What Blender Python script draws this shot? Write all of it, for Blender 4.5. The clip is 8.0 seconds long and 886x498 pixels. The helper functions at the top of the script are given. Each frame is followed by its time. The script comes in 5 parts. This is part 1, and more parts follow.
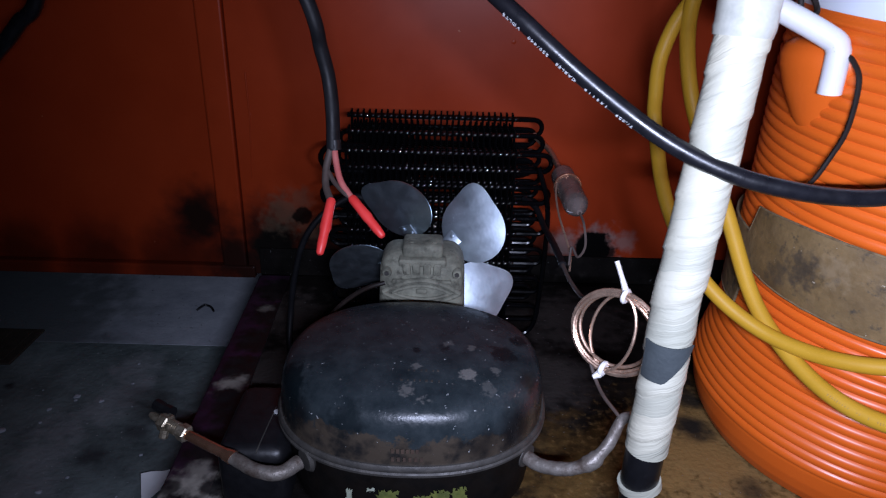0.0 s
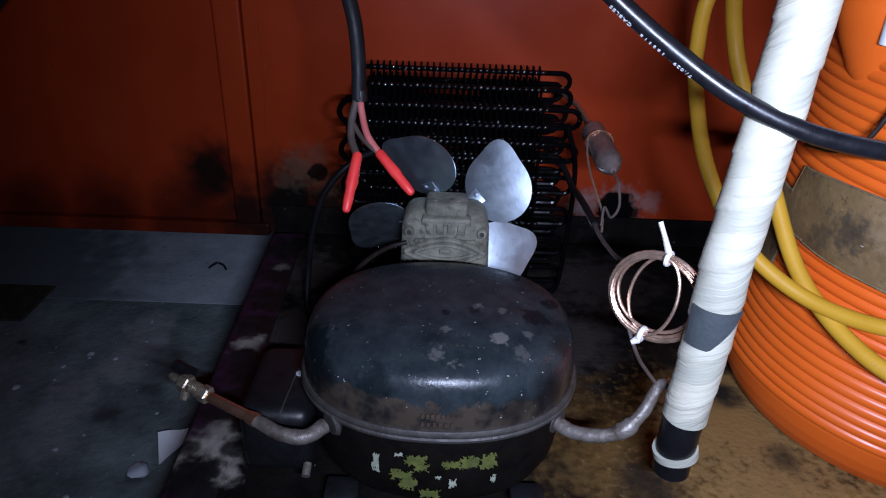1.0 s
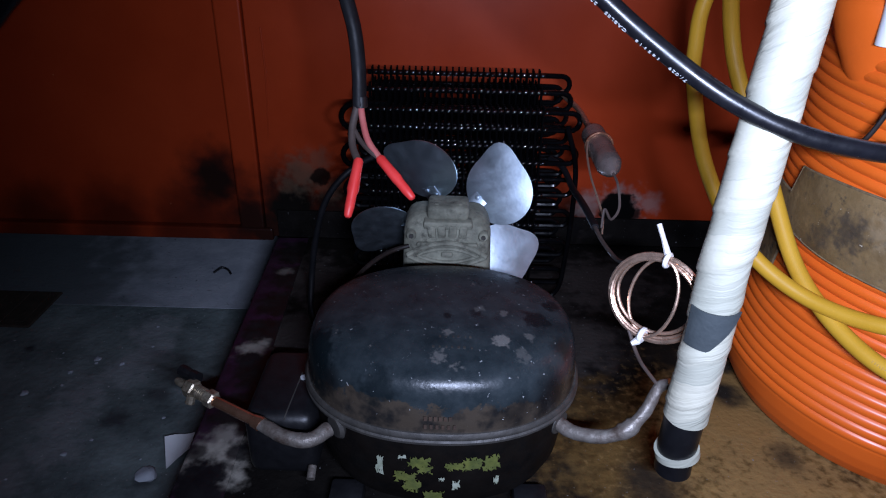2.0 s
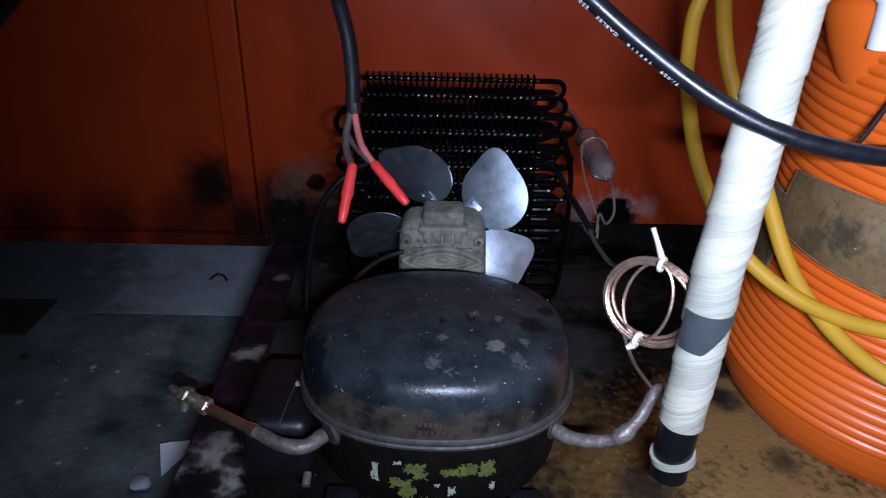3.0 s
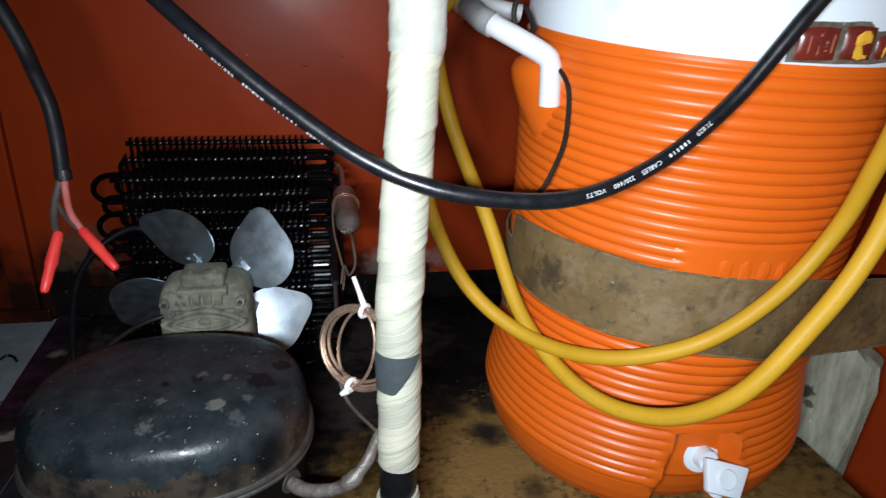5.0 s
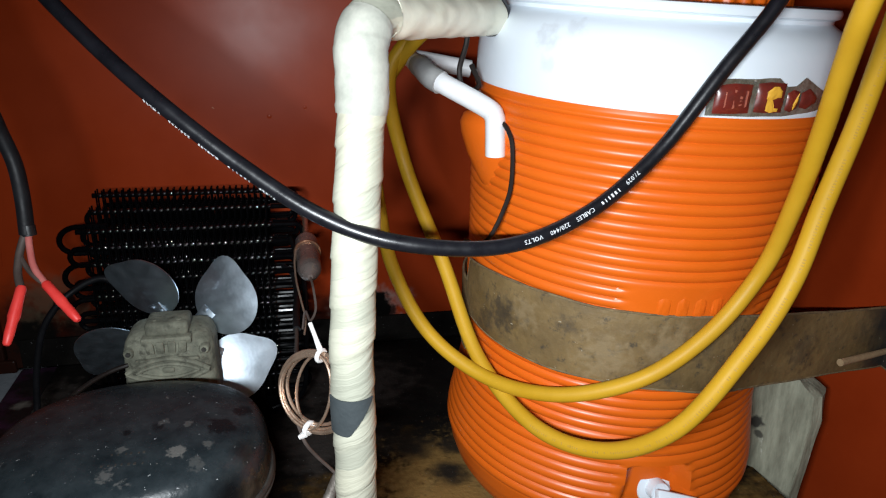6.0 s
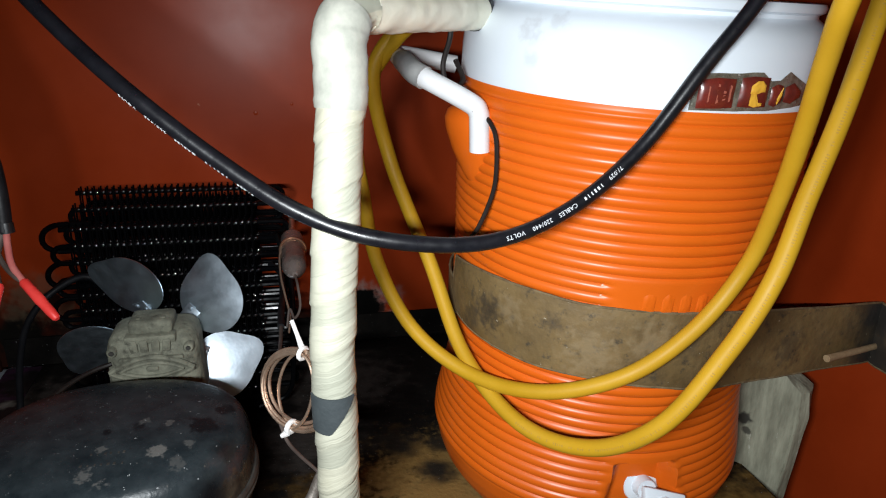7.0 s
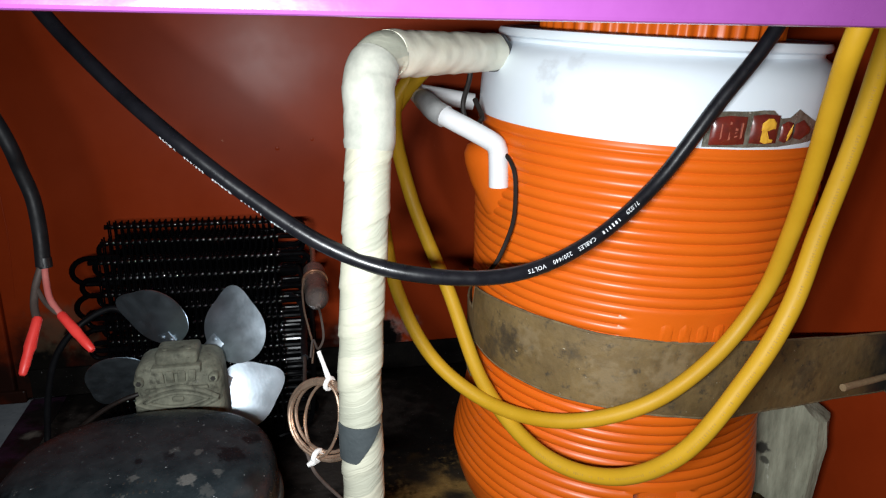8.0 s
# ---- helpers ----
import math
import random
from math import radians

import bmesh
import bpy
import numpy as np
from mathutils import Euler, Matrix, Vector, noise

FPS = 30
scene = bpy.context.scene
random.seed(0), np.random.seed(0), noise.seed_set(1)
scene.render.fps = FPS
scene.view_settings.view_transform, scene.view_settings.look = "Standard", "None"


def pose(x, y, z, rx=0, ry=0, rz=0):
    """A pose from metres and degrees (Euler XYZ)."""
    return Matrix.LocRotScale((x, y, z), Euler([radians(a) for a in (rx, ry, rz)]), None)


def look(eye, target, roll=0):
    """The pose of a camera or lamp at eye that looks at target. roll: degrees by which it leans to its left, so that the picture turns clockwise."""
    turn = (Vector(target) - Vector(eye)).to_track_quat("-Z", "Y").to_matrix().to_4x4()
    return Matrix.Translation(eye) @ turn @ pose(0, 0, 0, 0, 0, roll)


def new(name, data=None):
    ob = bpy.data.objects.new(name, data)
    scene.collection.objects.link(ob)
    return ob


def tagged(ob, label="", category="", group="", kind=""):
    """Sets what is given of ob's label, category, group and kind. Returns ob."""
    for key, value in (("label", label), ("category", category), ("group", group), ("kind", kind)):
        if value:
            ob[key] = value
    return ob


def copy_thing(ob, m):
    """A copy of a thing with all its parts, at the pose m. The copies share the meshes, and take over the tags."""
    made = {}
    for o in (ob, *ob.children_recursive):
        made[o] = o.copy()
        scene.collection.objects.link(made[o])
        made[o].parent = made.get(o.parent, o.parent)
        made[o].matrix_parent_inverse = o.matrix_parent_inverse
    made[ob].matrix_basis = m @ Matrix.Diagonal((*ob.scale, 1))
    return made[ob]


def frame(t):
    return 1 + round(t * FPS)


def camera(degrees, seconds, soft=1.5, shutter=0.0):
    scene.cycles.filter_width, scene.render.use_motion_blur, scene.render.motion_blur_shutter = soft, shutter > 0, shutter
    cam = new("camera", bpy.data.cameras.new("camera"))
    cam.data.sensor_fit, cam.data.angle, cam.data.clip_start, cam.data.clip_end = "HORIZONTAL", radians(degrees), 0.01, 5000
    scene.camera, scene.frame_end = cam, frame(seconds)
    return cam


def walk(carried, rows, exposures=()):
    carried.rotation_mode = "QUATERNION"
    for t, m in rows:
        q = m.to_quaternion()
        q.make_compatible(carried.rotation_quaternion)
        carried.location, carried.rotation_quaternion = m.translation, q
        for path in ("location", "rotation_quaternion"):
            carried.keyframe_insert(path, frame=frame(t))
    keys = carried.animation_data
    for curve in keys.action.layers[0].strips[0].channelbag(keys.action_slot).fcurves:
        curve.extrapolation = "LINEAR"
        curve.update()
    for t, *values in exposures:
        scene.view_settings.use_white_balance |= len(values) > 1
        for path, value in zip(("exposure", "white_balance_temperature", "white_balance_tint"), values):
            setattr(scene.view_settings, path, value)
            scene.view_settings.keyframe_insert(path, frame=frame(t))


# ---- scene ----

# The walk: a hand-held camera with its own small lamp, in front of an open steel stand.
cam = camera(66.8, 8.0, soft=1.15, shutter=0.4)
PATH = [
    (0, (0.1079, 0.0531, 0.5192), (0.1202, 1.4202, -0.0979), 1.77),
    (0.5, (0.0900, 0.0693, 0.5133), (0.1043, 1.4175, -0.1442), 2.29),
    (1, (0.0848, 0.0774, 0.5059), (0.0906, 1.4052, -0.1919), 2.22),
    (1.5, (0.0830, 0.0720, 0.5076), (0.0660, 1.4026, -0.1847), 1.42),
    (1.7, (0.0860, 0.0730, 0.5110), (0.0780, 1.8450, -0.4170), 1.50),
    (2.8, (0.0890, 0.0737, 0.5093), (0.083, 1.4082, -0.179), 1.25),
    (3, (0.0910, 0.0738, 0.5097), (0.0903, 1.4089, -0.1740), 1.21),
    (3.2, (0.1050, 0.0790, 0.5050), (0.1550, 1.8430, -0.4370), 1.60),
    (3.5, (0.1335, 0.0765, 0.5064), (0.2158, 1.4128, -0.1700), 1.50),
    (3.8, (0.1660, 0.0640, 0.5130), (0.3570, 1.8670, -0.3320), 2.20),
    (4, (0.1800, 0.0576, 0.5150), (0.3333, 1.4174, -0.0994), 2.25),
    (4.5, (0.2097, 0.0540, 0.5150), (0.4113, 1.4151, -0.0822), 2.04),
    (5, (0.2375, 0.0423, 0.5194), (0.4869, 1.4095, -0.0449), 1.71),
    (5.2, (0.2430, 0.0370, 0.5230), (0.6070, 1.8650, -0.1950), 1.70),
    (6.3, (0.2590, 0.0100, 0.5370), (0.6630, 1.8620, -0.1000), 1.15),
    (6.5, (0.2623, 0.0117, 0.5355), (0.5617, 1.4008, 0.0551), 1.06),
    (7, (0.2659, 0.0153, 0.5329), (0.5789, 1.3995, 0.0471), 1.16),
    (7.5, (0.2558, 0.0063, 0.5389), (0.5420, 1.4046, 0.0776), 0.65),
    (8, (0.2512, 0.0009, 0.5424), (0.5467, 1.4086, 0.1167), 0.64),
]
walk(cam, [(t, look(eye, target, roll)) for t, eye, target, roll in PATH],
     exposures=[(0.0, -0.22, 5050, 23), (1.5, -0.10, 4850, 21), (3.0, -0.13, 4900, 19), (4.0, -0.12, 5280, 12), (5.0, -0.04, 5600, 5), (8.0, -0.14, 5950, 6)])

# ---- light: the dark room and the white lamp carried beside the lens ----
world = bpy.data.worlds.new("world")
scene.world = world
world.use_nodes = True
world.node_tree.nodes["Background"].inputs["Color"].default_value = (0.5, 0.6, 0.8, 1)
world.node_tree.nodes["Background"].inputs["Strength"].default_value = 0.0005
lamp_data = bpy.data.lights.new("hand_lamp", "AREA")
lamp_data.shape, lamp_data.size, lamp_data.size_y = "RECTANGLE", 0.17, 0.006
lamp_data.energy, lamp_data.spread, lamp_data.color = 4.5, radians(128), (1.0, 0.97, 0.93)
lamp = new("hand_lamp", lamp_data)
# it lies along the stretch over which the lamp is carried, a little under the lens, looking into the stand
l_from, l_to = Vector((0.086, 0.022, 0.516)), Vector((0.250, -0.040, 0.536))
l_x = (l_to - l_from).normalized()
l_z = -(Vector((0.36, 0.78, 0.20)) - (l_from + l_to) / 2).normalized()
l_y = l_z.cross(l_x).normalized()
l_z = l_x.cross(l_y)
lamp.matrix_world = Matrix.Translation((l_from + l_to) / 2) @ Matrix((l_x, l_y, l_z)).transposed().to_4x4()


# ---- materials ----
def rgb(c):
    return (c[0], c[1], c[2], 1)


def material(name, base, second=None, scale=40, rough=0.5, rough2=None, metal=0.0, bump=0.0, bump_scale=200,
             spots=None, spot_scale=30, spot_at=0.6, spot_soft=0.05, coat=0.0, spec=0.5, detail=6, island=0.0):
    """A surface with two tones of grain, optional patches of a third colour, and fine relief."""
    m = bpy.data.materials.new(name)
    m.use_nodes = True
    nt = m.node_tree
    n, link = nt.nodes, nt.links
    p = n["Principled BSDF"]
    co = n.new("ShaderNodeTexCoord")
    a = n.new("ShaderNodeTexNoise")
    a.inputs["Scale"].default_value, a.inputs["Detail"].default_value, a.inputs["Roughness"].default_value = scale, detail, 0.65
    link.new(co.outputs["Object"], a.inputs["Vector"])
    ramp = n.new("ShaderNodeValToRGB")
    ramp.color_ramp.elements[0].position, ramp.color_ramp.elements[1].position = 0.3, 0.7
    ramp.color_ramp.elements[0].color = rgb(base)
    ramp.color_ramp.elements[1].color = rgb(second or tuple(min(1, c * 1.15) for c in base))
    link.new(a.outputs["Fac"], ramp.inputs["Fac"])
    colour = ramp.outputs["Color"]
    if spots:
        b = n.new("ShaderNodeTexNoise")
        b.inputs["Scale"].default_value, b.inputs["Detail"].default_value, b.inputs["Roughness"].default_value = spot_scale, 8, 0.7
        link.new(co.outputs["Object"], b.inputs["Vector"])
        r2 = n.new("ShaderNodeValToRGB")
        r2.color_ramp.elements[0].position, r2.color_ramp.elements[1].position = spot_at, spot_at + spot_soft
        r2.color_ramp.elements[0].color, r2.color_ramp.elements[1].color = (0, 0, 0, 1), (1, 1, 1, 1)
        link.new(b.outputs["Fac"], r2.inputs["Fac"])
        mix = n.new("ShaderNodeMix")
        mix.data_type = "RGBA"
        link.new(r2.outputs["Color"], mix.inputs["Factor"])
        link.new(colour, mix.inputs["A"])
        mix.inputs["B"].default_value = rgb(spots)
        colour = mix.outputs["Result"]
    link.new(colour, p.inputs["Base Color"])
    p.inputs["Metallic"].default_value = metal
    p.inputs["Specular IOR Level"].default_value = spec
    p.inputs["Coat Weight"].default_value = coat
    p.inputs["Coat Roughness"].default_value = 0.15
    c = n.new("ShaderNodeTexNoise")
    c.inputs["Scale"].default_value, c.inputs["Detail"].default_value = bump_scale * 0.35, 5
    link.new(co.outputs["Object"], c.inputs["Vector"])
    mr = n.new("ShaderNodeMapRange")
    mr.inputs["From Min"].default_value, mr.inputs["From Max"].default_value = 0.3, 0.7
    mr.inputs["To Min"].default_value, mr.inputs["To Max"].default_value = rough, rough2 if rough2 is not None else min(1, rough + 0.12)
    link.new(c.outputs["Fac"], mr.inputs["Value"])
    link.new(mr.outputs["Result"], p.inputs["Roughness"])
    if bump:
        d = n.new("ShaderNodeTexNoise")
        d.inputs["Scale"].default_value, d.inputs["Detail"].default_value = bump_scale, 6
        link.new(co.outputs["Object"], d.inputs["Vector"])
        bp = n.new("ShaderNodeBump")
        bp.inputs["Strength"].default_value, bp.inputs["Distance"].default_value = bump, 0.002
        link.new(d.outputs["Fac"], bp.inputs["Height"])
        link.new(bp.outputs["Normal"], p.inputs["Normal"])
    return m


def tint_patches(m, places, colour, noise_scale=60, ragged=0.35, soft=0.8):
    """Patches of another colour with ragged outlines, for burns, rubs, dirt and painted shade: places are (x, y, z,
    radius, strength); soft is the share of the radius over which they fade.
    """
    nt = m.node_tree
    n, link = nt.nodes, nt.links
    p = n["Principled BSDF"]
    co = n.new("ShaderNodeTexCoord")
    nz = n.new("ShaderNodeTexNoise")
    nz.inputs["Scale"].default_value, nz.inputs["Detail"].default_value = noise_scale, 7
    link.new(co.outputs["Object"], nz.inputs["Vector"])
    total = None
    for x, y, z, r, k in places:
        dist = n.new("ShaderNodeVectorMath")
        dist.operation = "DISTANCE"
        link.new(co.outputs["Object"], dist.inputs[0])
        dist.inputs[1].default_value = (x, y, z)
        wob = n.new("ShaderNodeMath")
        wob.operation = "MULTIPLY_ADD"
        link.new(nz.outputs["Fac"], wob.inputs[0])
        wob.inputs[1].default_value = -2 * ragged * r
        link.new(dist.outputs["Value"], wob.inputs[2])
        mr = n.new("ShaderNodeMapRange")
        mr.interpolation_type = "SMOOTHSTEP"
        mr.inputs["From Min"].default_value, mr.inputs["From Max"].default_value = r * (1 - ragged), r * (1 - soft - ragged)
        mr.inputs["To Min"].default_value, mr.inputs["To Max"].default_value = 0.0, k
        link.new(wob.outputs["Value"], mr.inputs["Value"])
        if total is None:
            total = mr.outputs["Result"]
        else:
            mx = n.new("ShaderNodeMath")
            mx.operation = "MAXIMUM"
            link.new(total, mx.inputs[0])
            link.new(mr.outputs["Result"], mx.inputs[1])
            total = mx.outputs["Value"]
    mix = n.new("ShaderNodeMix")
    mix.data_type = "RGBA"
    old = p.inputs["Base Color"].links[0].from_socket
    link.new(total, mix.inputs["Factor"])
    link.new(old, mix.inputs["A"])
    mix.inputs["B"].default_value = rgb(colour)
    link.new(mix.outputs["Result"], p.inputs["Base Color"])
    return m


RED = material("red_oxide_paint", (0.27, 0.031, 0.0050), (0.32, 0.039, 0.0065), 9, 0.30, 0.40, bump=0.04, bump_scale=25, spec=0.12,
               spots=(0.28, 0.055, 0.022), spot_scale=120, spot_at=0.72)
BLACK_FLOOR = material("sooty_black_paint", (0.004, 0.0035, 0.0035), (0.012, 0.0105, 0.009), 22, 0.65, 0.92, bump=0.6, bump_scale=170, spec=0.06,
                       spots=(0.05, 0.05, 0.05), spot_scale=110, spot_at=0.7, spot_soft=0.04)
PURPLE = material("purple_paint", (0.25, 0.062, 0.27), (0.28, 0.075, 0.30), 30, 0.16, 0.3, bump=0.12, bump_scale=60, coat=0.3)
EDGE = material("scorched_purple_edge", (0.048, 0.014, 0.046), (0.016, 0.010, 0.014), 28, 0.4, 0.7, bump=0.3, bump_scale=150)
CONCRETE = material("grey_concrete", (0.062, 0.080, 0.080), (0.255, 0.310, 0.305), 11, 0.75, 0.95, bump=0.9, bump_scale=110, detail=10,
                    spots=(0.06, 0.055, 0.05), spot_scale=28, spot_at=0.66, spot_soft=0.08)
SLAB = material("pale_concrete_slab", (0.34, 0.37, 0.42), (0.54, 0.57, 0.62), 18, 0.7, 0.9, bump=0.4, bump_scale=160,
                spots=(0.12, 0.12, 0.12), spot_scale=45, spot_at=0.64, spot_soft=0.1)
PLASTER = material("dark_grey_plaster", (0.06, 0.058, 0.055), (0.09, 0.087, 0.083), 6, 0.8, 0.95, bump=0.2, bump_scale=60)
SHELL = material("dusty_black_shell", (0.0108, 0.0156, 0.0188), (0.0320, 0.0400, 0.0445), 45, 0.21, 0.40, bump=0.12, bump_scale=300,
                 spots=(0.15, 0.14, 0.13), spot_scale=85, spot_at=0.665, spot_soft=0.025, detail=9, spec=0.36)
# blacker than the dome: the flange's shadow is put into this base colour
SHELL_LOW = material("shaded_rusty_black_shell", (0.0015, 0.0015, 0.0015), (0.005, 0.0045, 0.004), 40, 0.5, 0.75, bump=0.2, bump_scale=160, spec=0.12)
RUST = material("rust_brown", (0.070, 0.044, 0.029), (0.032, 0.020, 0.014), 60, 0.6, 0.9, bump=0.4, bump_scale=200)
SEAM = material("dull_weld_seam", (0.042, 0.040, 0.037), (0.080, 0.074, 0.065), 60, 0.45, 0.7, 0.3, bump=0.3, bump_scale=220)
BLACK_PLASTIC = material("black_plastic", (0.006, 0.006, 0.007), (0.011, 0.011, 0.013), 60, 0.35, 0.5, bump=0.08, bump_scale=300)
COPPER = material("dull_copper", (0.62, 0.45, 0.33), (0.40, 0.27, 0.19), 80, 0.22, 0.42, 0.8, bump=0.1, bump_scale=300)
COPPER_BRIGHT = material("scraped_copper", (0.90, 0.52, 0.33), (0.55, 0.28, 0.16), 60, 0.12, 0.24, 0.9, bump=0.1, bump_scale=300)
BRASS = material("dull_brass", (0.50, 0.44, 0.33), (0.11, 0.085, 0.05), 170, 0.2, 0.45, 0.6, bump=0.2, bump_scale=400)
SILVER_TUBE = material("brazed_grey_tube", (0.29, 0.27, 0.24), (0.07, 0.048, 0.035), 70, 0.35, 0.65, 0.4, bump=0.5, bump_scale=200)
COND_BLACK = material("glossy_black_paint", (0.0015, 0.0015, 0.002), (0.003, 0.003, 0.0035), 80, 0.10, 0.20, spec=0.07)
COND_WIRE = material("black_wire_paint", (0.0012, 0.0012, 0.0015), (0.002, 0.002, 0.0025), 80, 0.35, 0.5, spec=0.02)
# mirror-like black for the added beads that carry the condenser's highlights
COND_DROP = material("black_glint_beads", (0.0015, 0.0015, 0.002), (0.003, 0.003, 0.0035), 80, 0.06, 0.10, spec=1.0, coat=1.0)
ALUMINIUM = material("brushed_aluminium", (0.70, 0.79, 0.88), (0.58, 0.67, 0.75), 60, 0.36, 0.44, 1.0, bump=0.05, bump_scale=200)
MOTOR = material("dusty_olive_casting", (0.085, 0.086, 0.064), (0.30, 0.30, 0.225), 36, 0.75, 0.95, bump=0.8, bump_scale=150, spots=(0.045, 0.043, 0.032), spot_scale=60, spot_at=0.54, spot_soft=0.16)
TAPE_WHITE = material("cream_pipe_tape", (0.51, 0.49, 0.375), (0.59, 0.575, 0.46), 25, 0.42, 0.6, bump=0.2, bump_scale=90)


def helix_tape(m, cx, cy, pitch, second):
    """Thin grey-green bands where single turns of tape let the foam show through, and slanting creases."""
    nt = m.node_tree
    n, link = nt.nodes, nt.links
    p = n["Principled BSDF"]
    co = n.new("ShaderNodeTexCoord")
    sep = n.new("ShaderNodeSeparateXYZ")
    link.new(co.outputs["Object"], sep.inputs[0])

    def calc(op, a, b=None, c=None):
        q = n.new("ShaderNodeMath")
        q.operation = op
        for i, v in enumerate((a, b, c)):
            if v is None:
                continue
            if isinstance(v, (int, float)):
                q.inputs[i].default_value = v
            else:
                link.new(v, q.inputs[i])
        return q.outputs["Value"]

    turn = calc("DIVIDE", calc("ARCTAN2", calc("SUBTRACT", sep.outputs["Y"], cy), calc("SUBTRACT", sep.outputs["X"], cx)), 2 * math.pi)
    nz = n.new("ShaderNodeTexNoise")
    nz.inputs["Scale"].default_value, nz.inputs["Detail"].default_value = 28, 4
    link.new(co.outputs["Object"], nz.inputs["Vector"])
    phase = calc("ADD", calc("ADD", calc("DIVIDE", sep.outputs["Z"], pitch), calc("MULTIPLY", turn, -1.0)), calc("MULTIPLY", nz.outputs["Fac"], 0.45))
    saw = calc("FRACT", phase)
    lot = n.new("ShaderNodeTexWhiteNoise")
    lot.noise_dimensions = "1D"
    link.new(calc("FLOOR", phase), lot.inputs["W"])
    tone = calc("MULTIPLY", calc("POWER", lot.outputs["Value"], 1.6), 0.85)
    lap = n.new("ShaderNodeMapRange")
    lap.inputs["From Min"].default_value, lap.inputs["From Max"].default_value = 0.30, 0.42
    lap.inputs["To Min"].default_value, lap.inputs["To Max"].default_value = 0.42, 0.0
    link.new(saw, lap.inputs["Value"])
    seam = n.new("ShaderNodeMapRange")
    seam.inputs["From Min"].default_value, seam.inputs["From Max"].default_value = 0.955, 0.985
    link.new(saw, seam.inputs["Value"])
    share = calc("MINIMUM", calc("MAXIMUM", calc("ADD", tone, calc("MULTIPLY", lap.outputs["Result"], 0.6)), calc("MULTIPLY", seam.outputs["Result"], 0.8)), 1.0)
    mix = n.new("ShaderNodeMix")
    mix.data_type = "RGBA"
    old = p.inputs["Base Color"].links[0].from_socket
    link.new(share, mix.inputs["Factor"])
    link.new(old, mix.inputs["A"])
    mix.inputs["B"].default_value = rgb(second)
    link.new(mix.outputs["Result"], p.inputs["Base Color"])
    vec = n.new("ShaderNodeCombineXYZ")
    link.new(calc("MULTIPLY", phase, 7.0), vec.inputs["X"])
    link.new(calc("MULTIPLY", turn, 1.6), vec.inputs["Y"])
    cr = n.new("ShaderNodeTexNoise")
    cr.inputs["Scale"].default_value, cr.inputs["Detail"].default_value, cr.inputs["Roughness"].default_value = 1.1, 3, 0.5
    link.new(vec.outputs["Vector"], cr.inputs["Vector"])
    bp = n.new("ShaderNodeBump")
    bp.inputs["Strength"].default_value, bp.inputs["Distance"].default_value = 0.4, 0.004
    link.new(cr.outputs["Fac"], bp.inputs["Height"])
    link.new(bp.outputs["Normal"], p.inputs["Normal"])


# the same cream tape, its colour lightened so the grazed arm looks lit
TAPE_ARM = material("cream_arm_tape_lit", (0.74, 0.72, 0.57), (0.80, 0.78, 0.65), 25, 0.42, 0.6, bump=0.35, bump_scale=70)
helix_tape(TAPE_WHITE, 0.2920, 0.4985, 0.042, (0.33, 0.34, 0.275))
TAPE_GREY = material("grey_foam", (0.034, 0.042, 0.046), (0.050, 0.060, 0.064), 60, 0.6, 0.8, bump=0.2, bump_scale=300)
TAPE_BLACK = material("black_tape", (0.004, 0.004, 0.005), (0.008, 0.008, 0.010), 40, 0.3, 0.45, bump=0.2, bump_scale=100)
ORANGE = material("orange_plastic", (0.60, 0.106, 0.0040), (0.65, 0.122, 0.0055), 8, 0.3, 0.42, bump=0.05, bump_scale=60, spec=0.38)
WHITE_PLASTIC = material("white_plastic", (0.72, 0.78, 0.84), (0.76, 0.82, 0.88), 8, 0.35, 0.5, bump=0.04, bump_scale=60,
                         spots=(0.55, 0.54, 0.52), spot_scale=70, spot_at=0.72, spot_soft=0.06)
PVC = material("white_tube", (0.78, 0.79, 0.8), (0.7, 0.7, 0.71), 30, 0.35, 0.5, bump=0.05, bump_scale=120)
STRAP = material("brown_rubber_belt", (0.078, 0.048, 0.016), (0.225, 0.148, 0.056), 13, 0.55, 0.8, bump=0.5, bump_scale=120,
                 spots=(0.05, 0.038, 0.022), spot_scale=75, spot_at=0.56, spot_soft=0.12, detail=10)

FRAY = material("frayed_rubber_edge", (0.20, 0.145, 0.07), (0.09, 0.06, 0.028), 90, 0.7, 0.9, bump=0.6, bump_scale=200)
HOSE = material("yellow_hose", (0.47, 0.262, 0.008), (0.54, 0.312, 0.014), 18, 0.42, 0.56, bump=0.06, bump_scale=100, spec=0.3)
HOSE_PRINT = material("faded_hose_print", (0.36, 0.21, 0.03), (0.5, 0.3, 0.04), 200, 0.4, 0.5)
CABLE = material("black_cable_sheath", (0.0045, 0.0045, 0.006), (0.010, 0.010, 0.013), 60, 0.25, 0.4, bump=0.05, bump_scale=300)
FLEX = material("dull_black_flex", (0.0045, 0.0045, 0.0055), (0.009, 0.009, 0.011), 60, 0.45, 0.6, bump=0.1, bump_scale=200, spec=0.2)
RED_PVC = material("red_sleeve", (0.62, 0.03, 0.025), (0.7, 0.05, 0.04), 60, 0.4, 0.55, bump=0.05, bump_scale=200)
WIRE_RED = material("faded_red_wire", (0.42, 0.10, 0.09), (0.5, 0.16, 0.14), 60, 0.45, 0.6)
WIRE_BROWN = material("dusty_brown_wire", (0.05, 0.035, 0.03), (0.08, 0.06, 0.05), 60, 0.5, 0.7)
WIRE_DARK = material("dull_black_wire", (0.009, 0.006, 0.005), (0.016, 0.011, 0.009), 80, 0.5, 0.7, spec=0.25)
TIE = material("white_nylon", (0.75, 0.74, 0.72), (0.8, 0.79, 0.77), 60, 0.35, 0.5)
